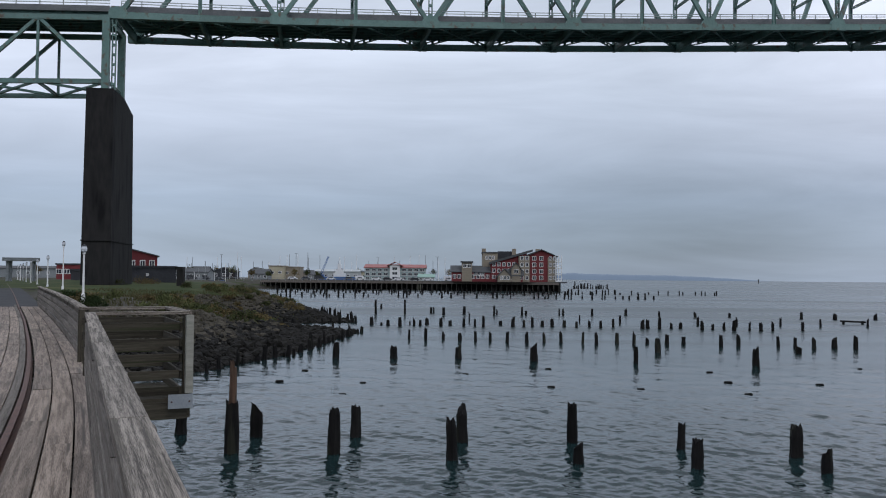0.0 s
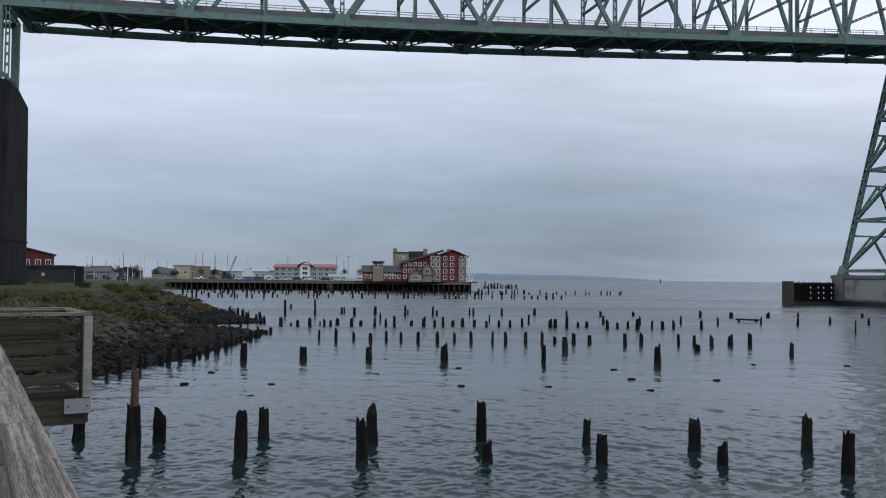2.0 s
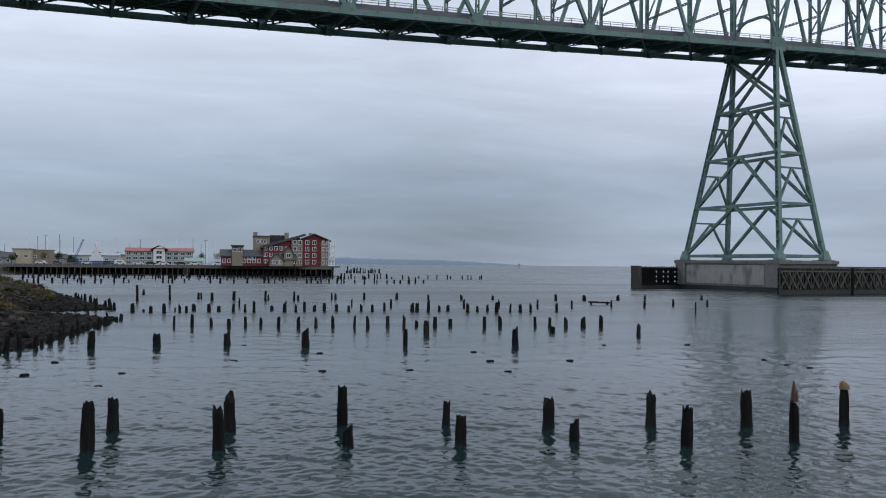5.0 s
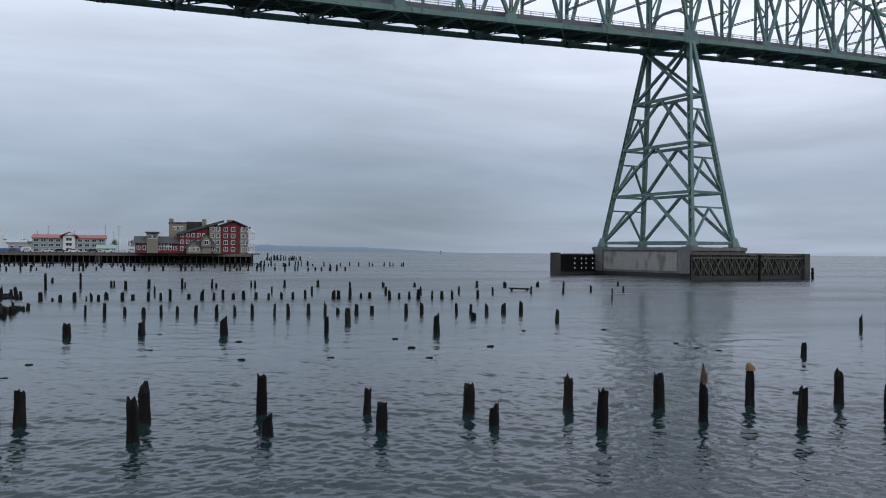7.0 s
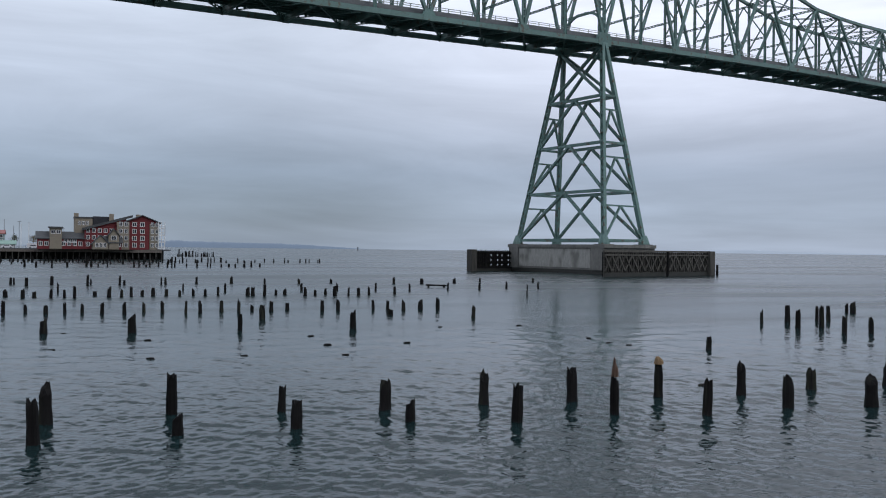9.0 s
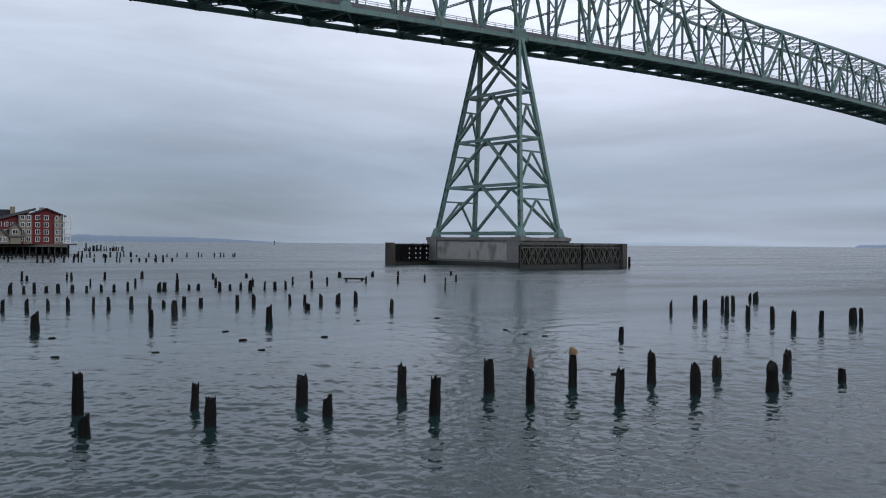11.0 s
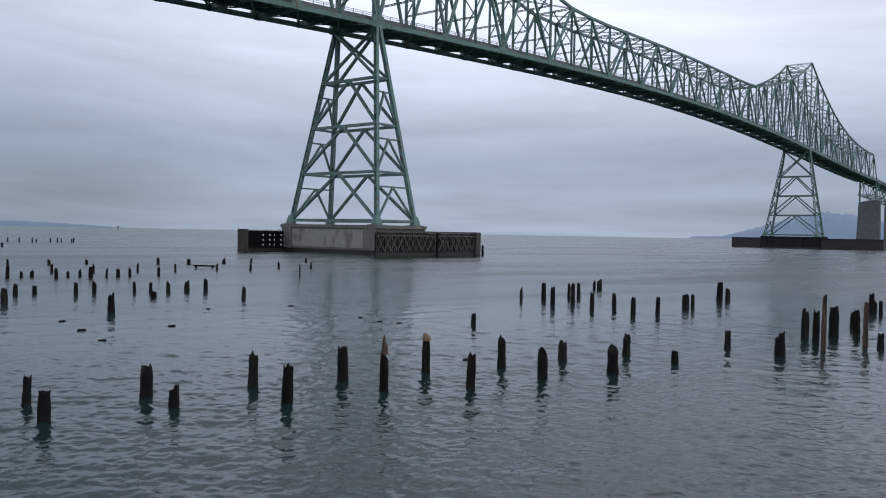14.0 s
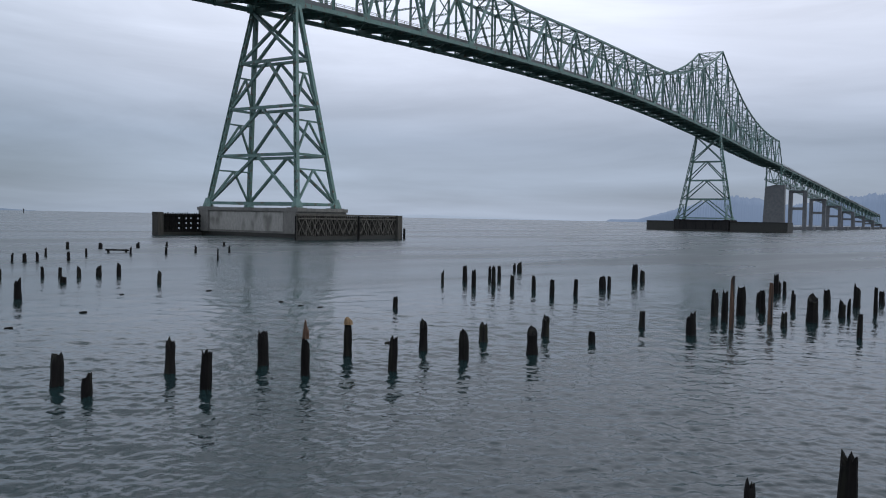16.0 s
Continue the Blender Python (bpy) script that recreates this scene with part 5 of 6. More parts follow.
def prism(x0, x1, y0, y1, z0, z1, rise, axis, m):
    """Walls with gable ends."""
    bm = bmesh.new()
    if axis == "y":
        prof = [(x0, z0), (x1, z0), (x1, z1), ((x0 + x1) / 2, z1 + rise), (x0, z1)]
        a = [bm.verts.new(m @ Vector((x, y0, z))) for x, z in prof]
        b = [bm.verts.new(m @ Vector((x, y1, z))) for x, z in prof]
    else:
        prof = [(y0, z0), (y1, z0), (y1, z1), ((y0 + y1) / 2, z1 + rise), (y0, z1)]
        a = [bm.verts.new(m @ Vector((x0, y, z))) for y, z in prof]
        b = [bm.verts.new(m @ Vector((x1, y, z))) for y, z in prof]
    bm.faces.new(a)
    bm.faces.new(b[::-1])
    for i in range(5):
        bm.faces.new((a[i], b[i], b[(i + 1) % 5], a[(i + 1) % 5]))
    bmesh.ops.recalc_face_normals(bm, faces=bm.faces)
    return bm


def facing(x, d, z=0.0, turn=0.0):
    """A pose at spot(x, d) whose -y side faces the lookout."""
    return Matrix.Translation(spot(x, d, z)) @ Matrix.Rotation(radians(3.56 + turn), 4, "Z")


def house(name, x, d, w, deep, h, rise, wall, roof, label, axis="x", floors=1, bays=4, win=(1.2, 1.4), turn=0.0, z=3.8, category="building", flat=False, group=""):
    m = facing(x, d, 0, turn)
    t = thing(name, m @ Vector((0, 0, z)), label, category, group)
    part("wall", boxed(((-w / 2, 0, z - 0.5), (w / 2, deep, z + h)), m=m) if flat else prism(-w / 2, w / 2, 0, deep, z - 0.5, z + h, rise, axis, m), wall, t)
    if flat:
        part("roof", boxed(((-w / 2 - 0.3, -0.3, z + h), (w / 2 + 0.3, deep + 0.3, z + h + 0.5)), m=m), roof, t)
    else:
        bm = bmesh.new()
        gable(bm, -w / 2, w / 2, 0, deep, z + h + 0.02, rise, 0.5, axis, 0.28, m)
        part("roof", bm, roof, t)
    for f in range(floors):
        for i in range(bays):
            window(t, m, -w / 2 + w * (i + 0.5) / bays, z + h * (f + 0.55) / floors, *win)
    return t, m


# the hotel on its pier: tan stair block, red wings, gabled red end with white balconies
def hotel():
    m = facing(31.5, 352, 0, 0)
    t = thing("hotel", m @ Vector((0, 8, 4)), "red and tan clapboard waterfront hotel with grey gabled roofs", "hotel")
    z = 4.4
    k = 0.238
    X = lambda p: (p - 915) * k

    def blk(name, p0, p1, y0, y1, top, mat):
        return part(name, boxed(((X(p0), y0, z - 0.3), (X(p1), y1, top)), m=m), mat, t)
    # end wing: gable towards the river, with bays in tan and red
    part("wall", prism(X(926), X(978), 0, 14, z - 0.3, 15.0, 2.6, "y", m), RED, t)
    bm = bmesh.new()
    gable(bm, X(926), X(978), 0, 14, 15.05, 2.6, 0.9, "y", 0.35, m)
    part("roof", bm, SHINGLE, t)
    blk("bay", 912, 931, -0.9, 9, 15.0, TAN)
    blk("bay", 963.5, 979, -0.5, 8, 14.4, TAN)
    for f in range(4):
        zz = z + 1.5 + f * 2.75
        for p in (939.5, 952):
            window(t, m, X(p), zz, 1.35, 1.5, -0.02)
        for p in (917.5, 926):
            window(t, m, X(p), zz, 1.1, 1.4, -0.92)
        window(t, m, X(968), zz, 0.9, 1.4, -0.52)
        window(t, m, X(975), zz, 0.7, 1.4, -0.52)
        b = part("balcony", boxed(((X(976), -1.6, zz - 1.55), (X(988), 2.5, zz - 1.2)), m=m), WHITE, t, "white timber balcony")
        for p in (977, 982, 987.4):
            part("post", boxed(((X(p) - 0.13, -1.6, zz - 1.25), (X(p) + 0.13, -1.36, zz + 1.3)), m=m), WHITE, b)
        part("balustrade", boxed(((X(976), -1.55, zz - 0.42), (X(988), -1.42, zz - 0.22)), ((X(976), -1.55, zz - 1.0), (X(988), -1.47, zz - 0.92)), m=m), WHITE, b)
    # middle wing under one long roof that climbs towards the end wing
    bm = bmesh.new()
    face = [(X(863), z - 0.3), (X(927), z - 0.3), (X(927), 16.3), (X(863), 11.7)]
    ring = [[bm.verts.new(m @ Vector((x, y, h))) for x, h in face] for y in (1.5, 15)]
    bm.faces.new(ring[0])
    bm.faces.new(ring[1][::-1])
    for i in range(4):
        bm.faces.new((ring[0][i], ring[1][i], ring[1][(i + 1) % 4], ring[0][(i + 1) % 4]))
    bmesh.ops.recalc_face_normals(bm, faces=bm.faces)
    part("wall", bm, RED, t)
    bm = bmesh.new()
    slab(bm, [(X(860), 0.6, 11.5), (X(937), 0.6, 16.95), (X(937), 15.6, 16.95), (X(860), 15.6, 11.5)], 1.0, m)
    part("roof", bm, SHINGLE, t)
    for f in range(3):
        for i in range(5):
            window(t, m, X(868 + 9 * i), z + 1.7 + f * 2.7, 1.05, 1.35, 1.48)
    part("wall", prism(X(886), X(918), -3.2, 4, z - 0.3, 6.9, 2.2, "x", m), RED, t)
    bm = bmesh.new()
    gable(bm, X(886), X(918), -3.2, 4, 6.95, 2.2, 0.6, "x", 0.3, m)
    part("roof", bm, SHINGLE, t)
    for p in (891, 899, 907, 914):
        window(t, m, X(p), z + 1.6, 1.1, 1.4, -3.22)
    part("wall", prism(X(898), X(914), -3.6, 2, z - 0.3, 9.6, 2.4, "y", m), TAN, t)
    bm = bmesh.new()
    gable(bm, X(898), X(914), -3.6, 2, 9.65, 2.4, 0.5, "y", 0.3, m)
    part("roof", bm, SHINGLE, t)
    window(t, m, X(906), 8.6, 1.6, 1.4, -3.62)
    part("wall", prism(X(874), X(897), -4.8, 2, z - 0.3, 6.4, 3.0, "y", m), TAN, t)
    bm = bmesh.new()
    gable(bm, X(874), X(897), -4.8, 2, 6.45, 3.0, 0.5, "y", 0.3, m)
    part("roof", bm, SHINGLE, t)
    for p in (880, 886, 892):
        window(t, m, X(p), z + 1.4, 0.8, 1.4, -4.82)
    # tan stair and roof-deck block behind
    blk("wall", 849, 876, 6, 16, 16.4, TAN)
    part("parapet", boxed(((X(848), 5.7, 16.4), (X(877), 16.3, 16.9)), m=m), SHINGLE, t)
    part("parapet", boxed(((X(878), 10, 13.0), (X(908), 16.3, 17.3)), m=m), DARKWALL, t)
    for i in range(3):
        window(t, m, X(856 + 6 * i), 14.4, 0.8, 1.3, 5.98)
    for p in (850, 905, 948):
        part("chimney", boxed(((X(p) - 0.5, 8, 15.5), (X(p) + 1.2, 9.6, 18.4)), m=m), TAN, t)
    # low wing landward
    part("wall", prism(X(793), X(866), 2, 12, z - 0.3, 8.2, 2.4, "x", m), RED, t)
    bm = bmesh.new()
    gable(bm, X(793), X(866), 2, 12, 8.25, 2.4, 0.6, "x", 0.3, m)
    part("roof", bm, SHINGLE, t)
    for i in range(8):
        window(t, m, X(798 + 8.4 * i), z + 1.8, 1.1, 1.4, 1.98)
    blk("wall", 811, 829, 1.2, 8, 12.2, TAN)
    part("roof", boxed(((X(809), 0.4, 12.2), (X(831), 8.8, 12.7)), m=m), SHINGLE, t)
    for p in (816, 824):
        window(t, m, X(p), 10.7, 1.3, 1.2, 1.18)
    for p in (835, 842, 848):
        window(t, m, X(p), 7.4, 1.0, 1.3, 1.96)


hotel()


def pier_deck(x0, d0, x1, d1, deep, label):
    """A timber pier: deck, fascia and rows of piles."""
    p, q = spot(x0, d0), spot(x1, d1)
    t = thing("pier", (p + q) / 2, label, "pier")
    m, L = along(p, q)
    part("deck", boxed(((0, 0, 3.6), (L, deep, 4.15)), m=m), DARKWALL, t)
    part("fascia", boxed(((0, -0.3, 2.9), (L, -0.02, 4.0)), m=m), BOARD, t)
    # added black sheet that stands for the shade under the deck
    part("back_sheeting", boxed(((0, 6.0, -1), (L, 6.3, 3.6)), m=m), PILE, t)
    n = int(L / 2.2)
    for i in range(n + 1):
        for y in (0.3, 3.2):
            c = m @ Vector((L * i / n, y, 0))
            bm = bmesh.new()
            tube(bm, [((c.x, c.y, -1), 0.24), ((c.x, c.y, 3.6), 0.2)], 6)
            part("pier_post", bm, FENDER if y < 1 else PILE, t)
    return t


pier_deck(-10.5, 366, 47.5, 350, 30, "black timber pier on rows of piles under the hotel")
pier_deck(-80, 372, -10.6, 368, 24, "black timber wharf on piles along the town front")

# office block with a red roof and a white stair tower
t, m = house("office_building", -23.4, 425, 31, 16, 6.6, 1.6, TEALWALL, REDROOF, "three-storey teal and white office building with a red roof", "x", 3, 10, (1.9, 1.1))
part("stair_tower", boxed(((-2.6, -1.4, 3.3), (2.6, 3, 11.6)), m=m), WHITE, t)
bm = bmesh.new()
gable(bm, -3.4, 3.4, -2, 6, 11.6, 1.6, 0.6, "y", 0.3, m)
part("roof", bm, REDROOF, t)
for z in (5.2, 7.6, 10):
    window(t, m, 0, z, 2.4, 1.3, -1.42)
for f in range(3):
    part("floor_band", boxed(((-15.7, -0.25, 4.0 + 2.2 * f), (-2.7, 0, 4.5 + 2.2 * f)), ((2.7, -0.25, 4.0 + 2.2 * f), (15.7, 0, 4.5 + 2.2 * f)), m=m), PALEWALL, t)
house("boat_shed", -7.2, 400, 7.5, 6, 2.0, 1.3, PALEWALL, GREENROOF, "small shed with a green metal roof on the wharf", "x", 1, 3, (0.9, 0.8))
house("warehouse", -86.5, 440, 8, 12, 7.0, 0.5, CREAM, TAN, "plain cream warehouse behind the marina", flat=True, floors=1, bays=2, win=(1.5, 1.0))
house("warehouse", -79.5, 446, 9, 12, 6.6, 0.5, TAN, TAN, "plain tan warehouse behind the marina", flat=True, floors=1, bays=2, win=(1.5, 1.0))
house("hall", -56, 455, 24, 12, 4.6, 1.0, PALEWALL, PALEWALL, "long low white hall on the waterfront", "x", 1, 6, (1.4, 1.0))
house("bungalow", -93, 428, 9.5, 9, 3.0, 2.3, GREYWALL, SHINGLE, "grey bungalow with a pitched roof", "x", 1, 3)
house("boathouse", -112, 365, 21, 9, 3.3, 1.4, GREYWALL, SHINGLE, "long grey boathouse with a dark roof", "x", 1, 7, (1.0, 1.1))
house("boathouse", -138, 400, 26, 9, 3.2, 1.5, GREYWALL, SHINGLE, "long grey boathouse with a dark roof", "x", 1, 8, (1.0, 1.1))
for i in range(13):
    x = -178 + 13 * i + rng.uniform(-3, 3)
    wall, name = rng.choice(((GREYWALL, "grey"), (PALEWALL, "pale"), (TAN, "tan"), (DARKWALL, "dark"), (CREAM, "cream")))
    house("town_house", x, 500 + rng.uniform(-25, 40), rng.uniform(8, 14), 9, rng.uniform(2.6, 5.2), rng.uniform(1.2, 2.4), wall, SHINGLE, "small " + name + " house with a dark roof in the town", rng.choice("xy"), 1, 3, group="town houses")
# red shed and its dark lean-to behind the end pier
t, m = house("red_shed", -78.5, 208, 15, 14, 6.6, 1.9, RED, SHINGLE, "dark red clapboard shed with white-trimmed windows", "y", 1, 1, (0.2, 0.2), turn=21)
for x in (1.6, 4.0, 6.2):
    window(t, m, x, 8.3, 1.0, 1.9, -0.02)
house("lean_to", -69.5, 198, 13, 6, 3.6, 0.3, DARKWALL, DARKWALL, "low dark shed in front of the red building", flat=True, floors=1, bays=1, win=(0.3, 0.3), turn=20)
house("brick_block", -127, 290, 13, 14, 5.2, 0.4, RED, DARKWALL, "low brick building beyond the lawn", flat=True, floors=1, bays=7, win=(1.6, 1.4))
house("low_shed", -100, 245, 17, 8, 3.0, 0.3, DARKWALL, DARKWALL, "long low dark shed across the lawn", flat=True, floors=1, bays=1, win=(0.3, 0.3))
house("town_block", -205, 420, 60, 14, 4.6, 1.2, GREYWALL, SHINGLE, "far grey waterfront building", "x", 1, 12)
house("town_block", -60, 560, 80, 14, 4.4, 1.4, GREYWALL, SHINGLE, "far grey waterfront building", "x", 1, 14)

# trolley shelter over the path
m = facing(-98.5, 196, 0, 12)
t = thing("trolley_shelter", m @ Vector((0, 0, 3.8)), "grey flat-roofed shelter on tall posts by the track", "shelter")
part("roof", boxed(((-3.6, -2, 8.7), (3.6, 2, 9.5)), m=m), GREYWALL, t)
for x in (-2.6, 2.6):
    for y in (-1.2, 1.2):
        part("post", boxed(((x - 0.3, y - 0.3, 3.4), (x + 0.3, y + 0.3, 8.7)), m=m), GREYWALL, t)

# concrete post, signs and rails on the lawn's far edge
m = facing(-46.0, 148, 0, 0)
t = thing("concrete_stub", m @ Vector((0, 0, 3.7)), "dark concrete stub with a capped top", "stub")
part("shaft", boxed(((-0.6, -0.5, 3.4), (0.6, 0.5, 6.7)), m=m), PIER, t)
part("cap", boxed(((-0.8, -0.7, 6.7), (0.5, 0.6, 7.2)), m=m), PIER, t)
m = facing(-69.0, 170, 0, 0)
t = thing("flag_pole", m @ Vector((0, 0, 3.7)), "thin grey pole beside the end pier", "pole")
bar("pole", m @ Vector((0, 0, 3.5)), m @ Vector((0, 0, 12.4)), 0.14, 0.14, GREYWALL, t)
fence = thing("marina_fence", spot(-60, 300, 3.8), "grey rail fence along the marina", "fence")
for i in range(24):
    p = spot(-104 + 3.3 * i, 330, 3.7)
    bar("post", p, p + Vector((0, 0, 1.4)), 0.14, 0.14, GREYWALL, fence, up=RIGHT)
    bar("rail", p + Vector((0, 0, 1.3)), spot(-104 + 3.3 * (i + 1), 330, 3.7) + Vector((0, 0, 1.3)), 0.08, 0.1, GREYWALL, fence)


def car(x, d, mat, label, turn=0.0, van=False):
    at = spot(x, d)
    m = facing(x, d, 4.16 if x > -79 and d > 370 else ground_at(at.x, at.y), turn)
    t = thing("car", m @ Vector((0, 0, 0)), label, "car", "parked cars")
    bm = bmesh.new()
    prof = [(-2.1, 0.3), (2.1, 0.3), (2.15, 0.75), (1.3, 0.92), (0.7, 1.42), (-1.2, 1.45), (-1.85, 0.98), (-2.15, 0.85)] if not van else [(-2.3, 0.3), (2.3, 0.3), (2.35, 1.0), (1.7, 1.1), (1.3, 2.0), (-2.2, 2.05), (-2.3, 1.2), (-2.32, 0.8)]
    a = [bm.verts.new(m @ Vector((px, -0.85, pz))) for px, pz in prof]
    b = [bm.verts.new(m @ Vector((px, 0.85, pz))) for px, pz in prof]
    bm.faces.new(a)
    bm.faces.new(b[::-1])
    for i in range(8):
        bm.faces.new((a[i], b[i], b[(i + 1) % 8], a[(i + 1) % 8]))
    bmesh.ops.recalc_face_normals(bm, faces=bm.faces)
    part("body", bm, mat, t)
    part("side_window", boxed(((-1.3, -0.87, 0.98), (0.75, -0.84, 1.35)), m=m), PANE, t)
    for wx in (-1.3, 1.3):
        bm = bmesh.new()
        tube(bm, [((0, 0, -0.1), 0.32), ((0, 0, 0.1), 0.32)], 10)
        part("wheel", bm, DARKWALL, t, m=m @ Matrix.Translation((wx, -0.8, 0.32)) @ Matrix.Rotation(radians(90), 4, "X"))


for x, d, white, van in ((-66, 374, 1, 0), (-60, 375, 0, 0), (-54, 374, 0, 1), (-49, 376, 1, 0), (-41, 377, 0, 0), (-36, 376, 1, 1), (-29, 378, 1, 0), (-24, 377, 0, 0), (-19, 378, 1, 0), (-12, 377, 0, 0), (-6, 376, 1, 0), (3, 372, 1, 1), (9, 371, 0, 0), (14, 370, 1, 0), (20, 368, 0, 0)):
    car(x, d, HULL if white else DARKCAR, "white parked car on the wharf" if white else "dark parked car on the wharf", rng.choice((0, 8, -6)), van)


for i in range(15):
    white = rng.random() < 0.55
    lot = spot(-118 + 5.2 * i, 362)
    if ground_at(lot.x, lot.y) < 3.5:
        continue
    car(-118 + 5.2 * i + rng.uniform(-1, 1), 362 + rng.uniform(-3, 5), HULL if white else DARKCAR, "white car parked along the marina" if white else "dark car parked along the marina", rng.uniform(-20, 20), rng.random() < 0.3)


def sailboat(x, d, hull, mast):
    m = facing(x, d, 1.0, rng.uniform(-40, 40))
    t = thing("sailboat", m @ Vector((0, 0, 0)), "moored sailing boat with a bare mast", "boat", "marina boats")
    bm = bmesh.new()
    rings = []
    for px, w in ((-hull / 2, 0.9), (-hull / 4, 1.3), (0, 1.4), (hull / 4, 1.05), (hull / 2, 0.05)):
        rings.append([bm.verts.new(m @ Vector((px, y * w, z))) for y, z in ((-1, 1.3), (-0.6, -0.3), (0.6, -0.3), (1, 1.3))])
    for r, q in zip(rings, rings[1:]):
        for i in range(4):
            bm.faces.new((r[i], q[i], q[(i + 1) % 4], r[(i + 1) % 4]))
    bm.faces.new(rings[0])
    bmesh.ops.recalc_face_normals(bm, faces=bm.faces)
    part("hull", bm, HULL, t)
    part("cabin", boxed(((-hull * 0.25, -0.7, 1.3), (hull * 0.15, 0.7, 1.9)), m=m), HULL, t)
    bar("mast", m @ Vector((0.3, 0, 1.3)), m @ Vector((0.3, 0, mast)), 0.22, 0.22, WHITE if rng.random() < 0.6 else GREYWALL, t, up=RIGHT)
    bar("boom", m @ Vector((0.2, 0, 2.6)), m @ Vector((-hull * 0.4, 0, 2.7)), 0.13, 0.13, BLUE, t)


for i in range(36):
    sailboat(-150 + 4.35 * i + rng.uniform(-2, 2), 470 + rng.uniform(-22, 30), rng.uniform(7, 10), rng.uniform(11, 18))
for i in range(9):
    sailboat(-118 + 3.4 * i + rng.uniform(-1, 1), 345 + rng.uniform(0, 10), rng.uniform(6, 8), rng.uniform(6, 11))

# white workboat, crane and lamp standards behind the hall
m = facing(-52.5, 436, 3.0, 0)
t = thing("workboat", m @ Vector((0, 0, 0)), "white workboat with a stepped wheelhouse", "boat")
part("hull", boxed(((-9, -2, 0), (9, 2, 2.6)), m=m), BLUE, t)
for w, z0, z1 in ((6, 2.6, 4.6), (4, 4.6, 6.4), (1.6, 6.4, 9.2)):
    part("deckhouse", boxed(((-w / 2, -1.6, z0), (w / 2, 1.6, z1)), m=m), HULL, t)
bar("mast", m @ Vector((0, 0, 9.2)), m @ Vector((0, 0, 13)), 0.2, 0.2, WHITE, t, up=RIGHT)
m = facing(-62.5, 440, 3.8, 0)
t = thing("crane", m @ Vector((0, 0, 0)), "blue boatyard crane with a raised lattice jib", "crane")
part("cab", boxed(((-1.5, -1.2, 0), (1.5, 1.2, 3)), m=m), BLUE, t)
for o in (-0.5, 0.5):
    bar("jib_rail", m @ Vector((-0.5 + o, 0, 2.5)), m @ Vector((3.6 + o * 0.4, 0, 12.5)), 0.22, 0.22, BLUE, t)
for i in range(8):
    f = i / 8
    bar("jib_brace", m @ Vector((-1 + 4.4 * f, 0, 2.5 + 10 * f)), m @ Vector((0.5 + 4.0 * f, 0, 3.3 + 10 * f)), 0.14, 0.14, BLUE, t)
for x, d, h in ((-76, 440, 14), (-2, 385, 11.5), (14, 395, 9), (-33, 440, 12.5), (-105, 400, 12)):
    p = spot(x, d, 3.7)
    t = thing("light_pole", p, "tall thin grey light pole on the waterfront", "light pole", "waterfront light poles")
    bar("pole", p, p + Vector((0, 0, h)), 0.2, 0.2, GREYWALL, t, up=RIGHT)
    bar("arm", p + Vector((-0.7, 0, h)), p + Vector((0.7, 0, h)), 0.18, 0.2, GREYWALL, t)


def tree(x, d, h, mat=DRYLEAF):
    p = spot(x, d, 3.7)
    t = thing("tree", p, "small round-headed street tree among the houses", "tree", "waterfront trees")
    bm = bmesh.new()
    tube(bm, [((p.x, p.y, p.z), 0.2), ((p.x + 0.1, p.y, p.z + h * 0.45), 0.12), ((p.x, p.y, p.z + h * 0.8), 0.04)], 7)
    part("trunk", bm, BROWNPILE, t)
    bm = bmesh.new()
    leafy(bm, rng, (p.x, p.y, p.z + h * 0.45), (h * 0.4, h * 0.4, h * 0.5), 700, 0.22)
    part("crown", bm, mat, t)


for x, d, h in ((-74, 424, 6.5), (-67, 420, 6), (-62, 425, 5), (-92, 410, 6), (-85, 412, 5), (-110, 380, 5), (-125, 385, 6), (-160, 330, 7), (-150, 345, 6), (-122, 330, 5), (-140, 470, 9), (-128, 480, 8), (-118, 475, 9), (-104, 485, 8), (-99, 470, 7), (-48, 490, 8), (-40, 480, 7), (-12, 500, 9), (-5, 505, 8), (4, 510, 8)):
    tree(x, d, h, DRYLEAF if rng.random() < 0.5 else LEAF)

# ---- far shores ----


# aerial haze is put into the colour here, as a faint even glow
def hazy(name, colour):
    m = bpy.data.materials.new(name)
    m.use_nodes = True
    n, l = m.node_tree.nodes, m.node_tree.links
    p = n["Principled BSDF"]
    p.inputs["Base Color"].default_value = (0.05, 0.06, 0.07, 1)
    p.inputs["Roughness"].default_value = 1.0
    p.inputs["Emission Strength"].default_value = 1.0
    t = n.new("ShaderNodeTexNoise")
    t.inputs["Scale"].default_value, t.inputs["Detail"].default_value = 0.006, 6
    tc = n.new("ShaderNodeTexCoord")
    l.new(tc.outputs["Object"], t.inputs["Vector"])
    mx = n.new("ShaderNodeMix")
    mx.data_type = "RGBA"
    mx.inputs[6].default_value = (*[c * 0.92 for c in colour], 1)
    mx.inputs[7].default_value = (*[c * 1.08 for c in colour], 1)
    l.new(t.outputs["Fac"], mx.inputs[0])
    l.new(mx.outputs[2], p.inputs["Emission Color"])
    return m


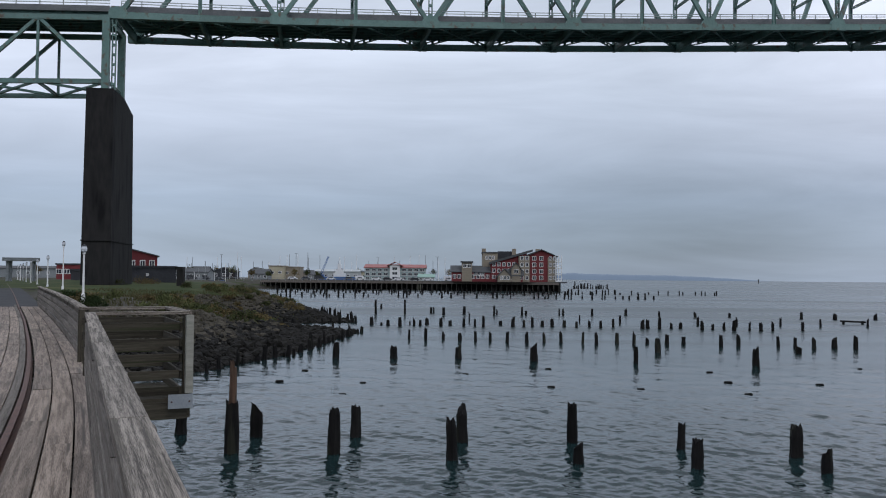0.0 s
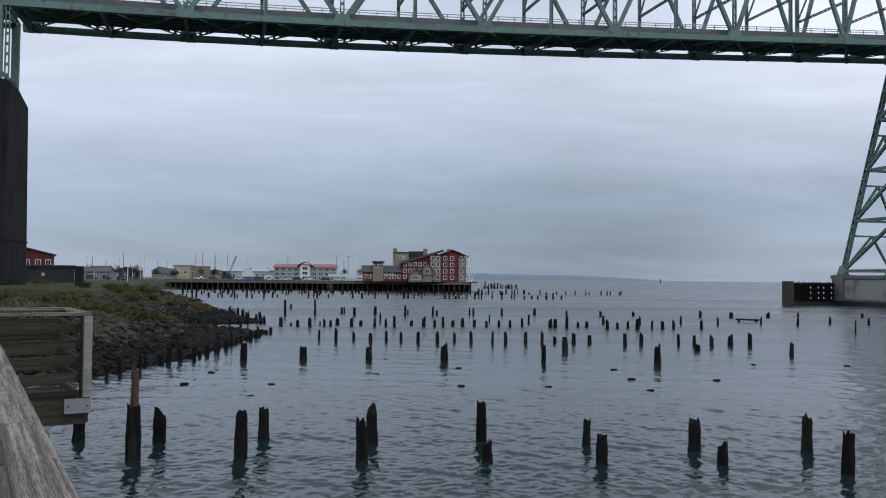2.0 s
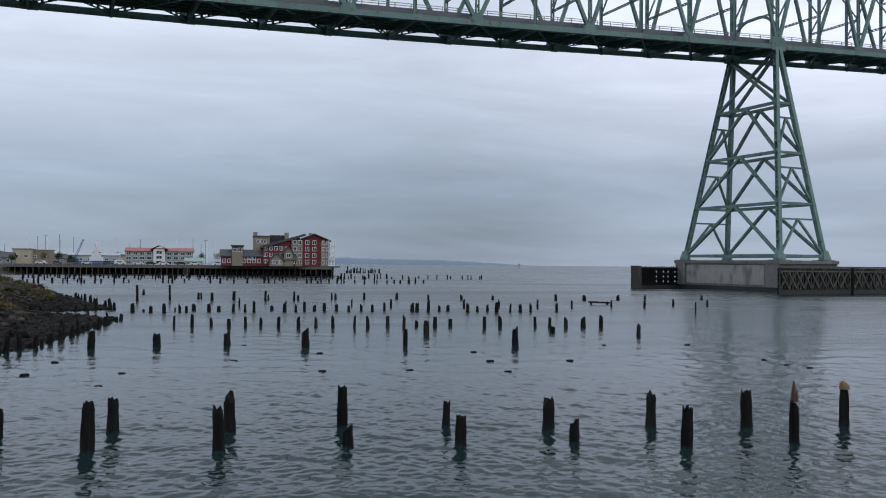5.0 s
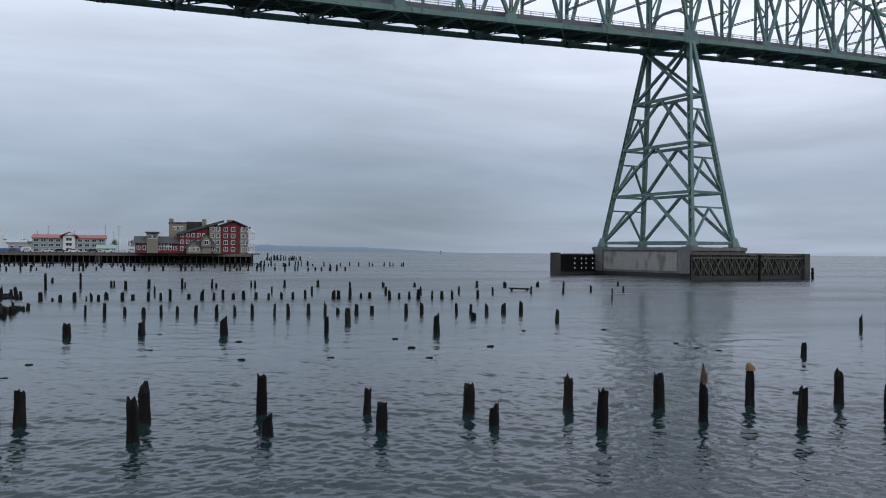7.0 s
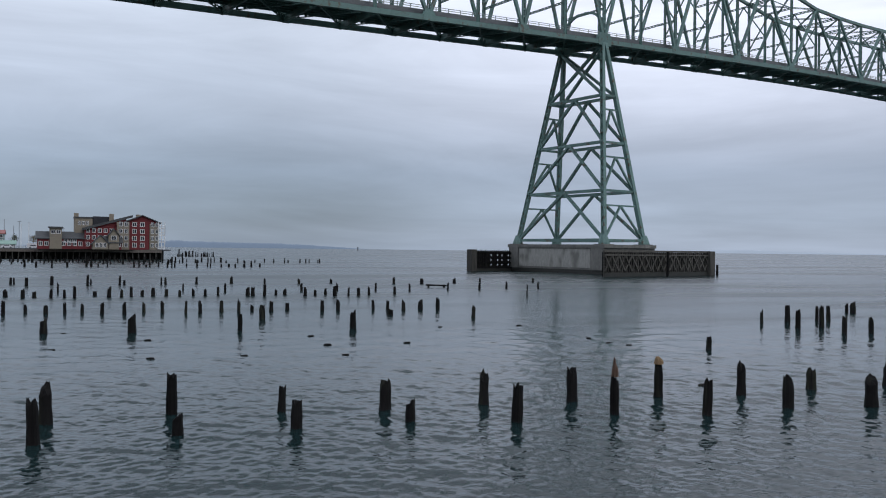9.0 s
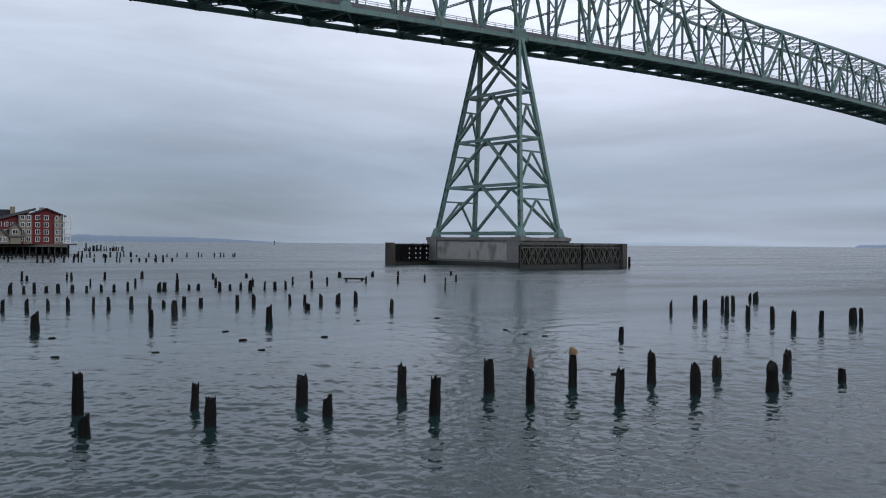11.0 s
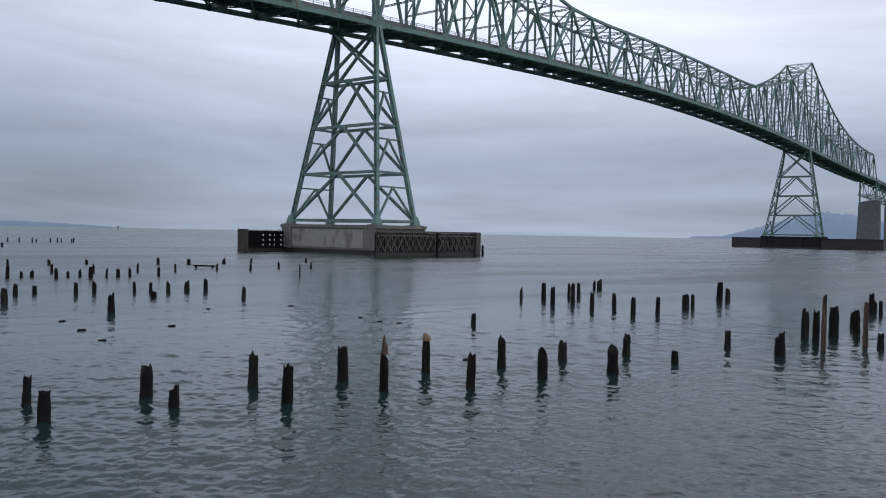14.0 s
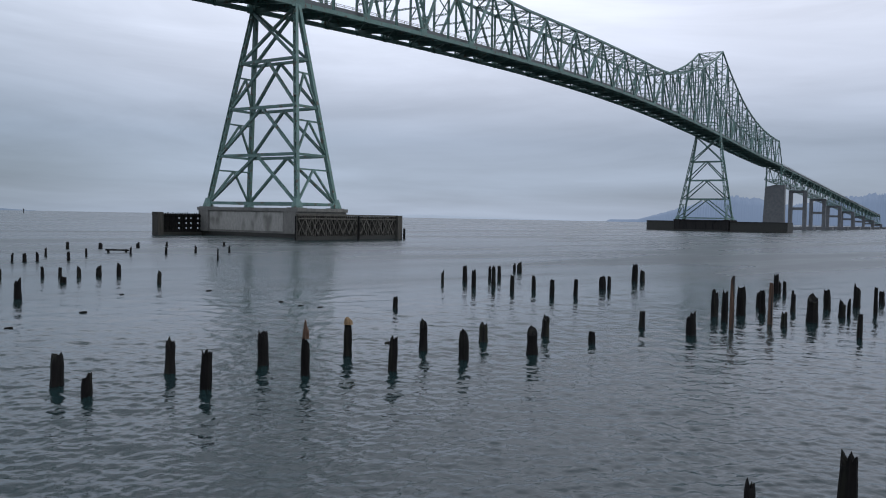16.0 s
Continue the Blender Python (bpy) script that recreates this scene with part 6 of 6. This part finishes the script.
def far_range(name, dist, heights, mat, label, rough=0.12):
    """A ridge on the far shore: heights by bearing in degrees, with a forested outline."""
    bm = bmesh.new()
    az = np.arange(heights[0][0], heights[-1][0], 0.06)
    hh = np.interp(az, [h[0] for h in heights], [h[1] for h in heights])
    last = None
    for a, h in zip(az, hh):
        r = radians(a)
        j = h * (1 + rough * noise.noise((a * 1.4, 0, dist)) + 0.05 * rng.uniform(-1, 1)) + 0.4
        c = Vector((math.sin(r), math.cos(r), 0))
        row = [bm.verts.new(c * dist + Vector((0, 0, -1))), bm.verts.new(c * (dist + 15) + Vector((0, 0, j * 0.7))), bm.verts.new(c * (dist + 70) + Vector((0, 0, j))), bm.verts.new(c * (dist + 160) + Vector((0, 0, -1)))]
        if last:
            for i in range(3):
                bm.faces.new((last[i], row[i], row[i + 1], last[i + 1]))
        last = row
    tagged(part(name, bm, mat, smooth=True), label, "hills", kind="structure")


far_range("backdrop_west", 4600, ((-4, 0), (-1, 26), (3, 33), (5, 36), (7, 30), (9, 29), (11, 27), (13, 22), (15, 14), (17, 4), (18, 0)), hazy("west_haze", (0.105, 0.148, 0.222)), "low wooded headland far down the river, tinted blue for haze")
far_range("backdrop_north", 4700, ((24, 0), (30, 6), (36, 9), (40, 16), (43, 19), (46, 12), (50, 6), (56, 3)), hazy("north_haze", (0.30, 0.36, 0.46)), "far shore under the clouds, paled for haze in its colour")
far_range("backdrop_east", 4400, ((54.9, 0), (55.2, 11), (57.0, 14), (57.4, 22), (59.5, 70), (61.5, 118), (63, 140), (64.5, 132), (66, 95), (67.5, 112), (69.5, 138), (71, 150), (74, 190), (84, 260)), hazy("east_haze", (0.130, 0.180, 0.280)), "forested hills beyond the bridge, tinted blue for haze", 0.06)

# a channel marker far out on the river
m = Matrix.Translation((440, 1430, 0))
t = thing("channel_marker", (440, 1430, 0), "lone dark channel marker post far out on the water", "marker")
part("post", boxed(((-0.5, -0.5, -2), (0.5, 0.5, 5.0)), m=m), PILE, t)
part("board", boxed(((-0.9, -0.3, 5.0), (0.9, 0.3, 7.0)), m=m), PILE, t)
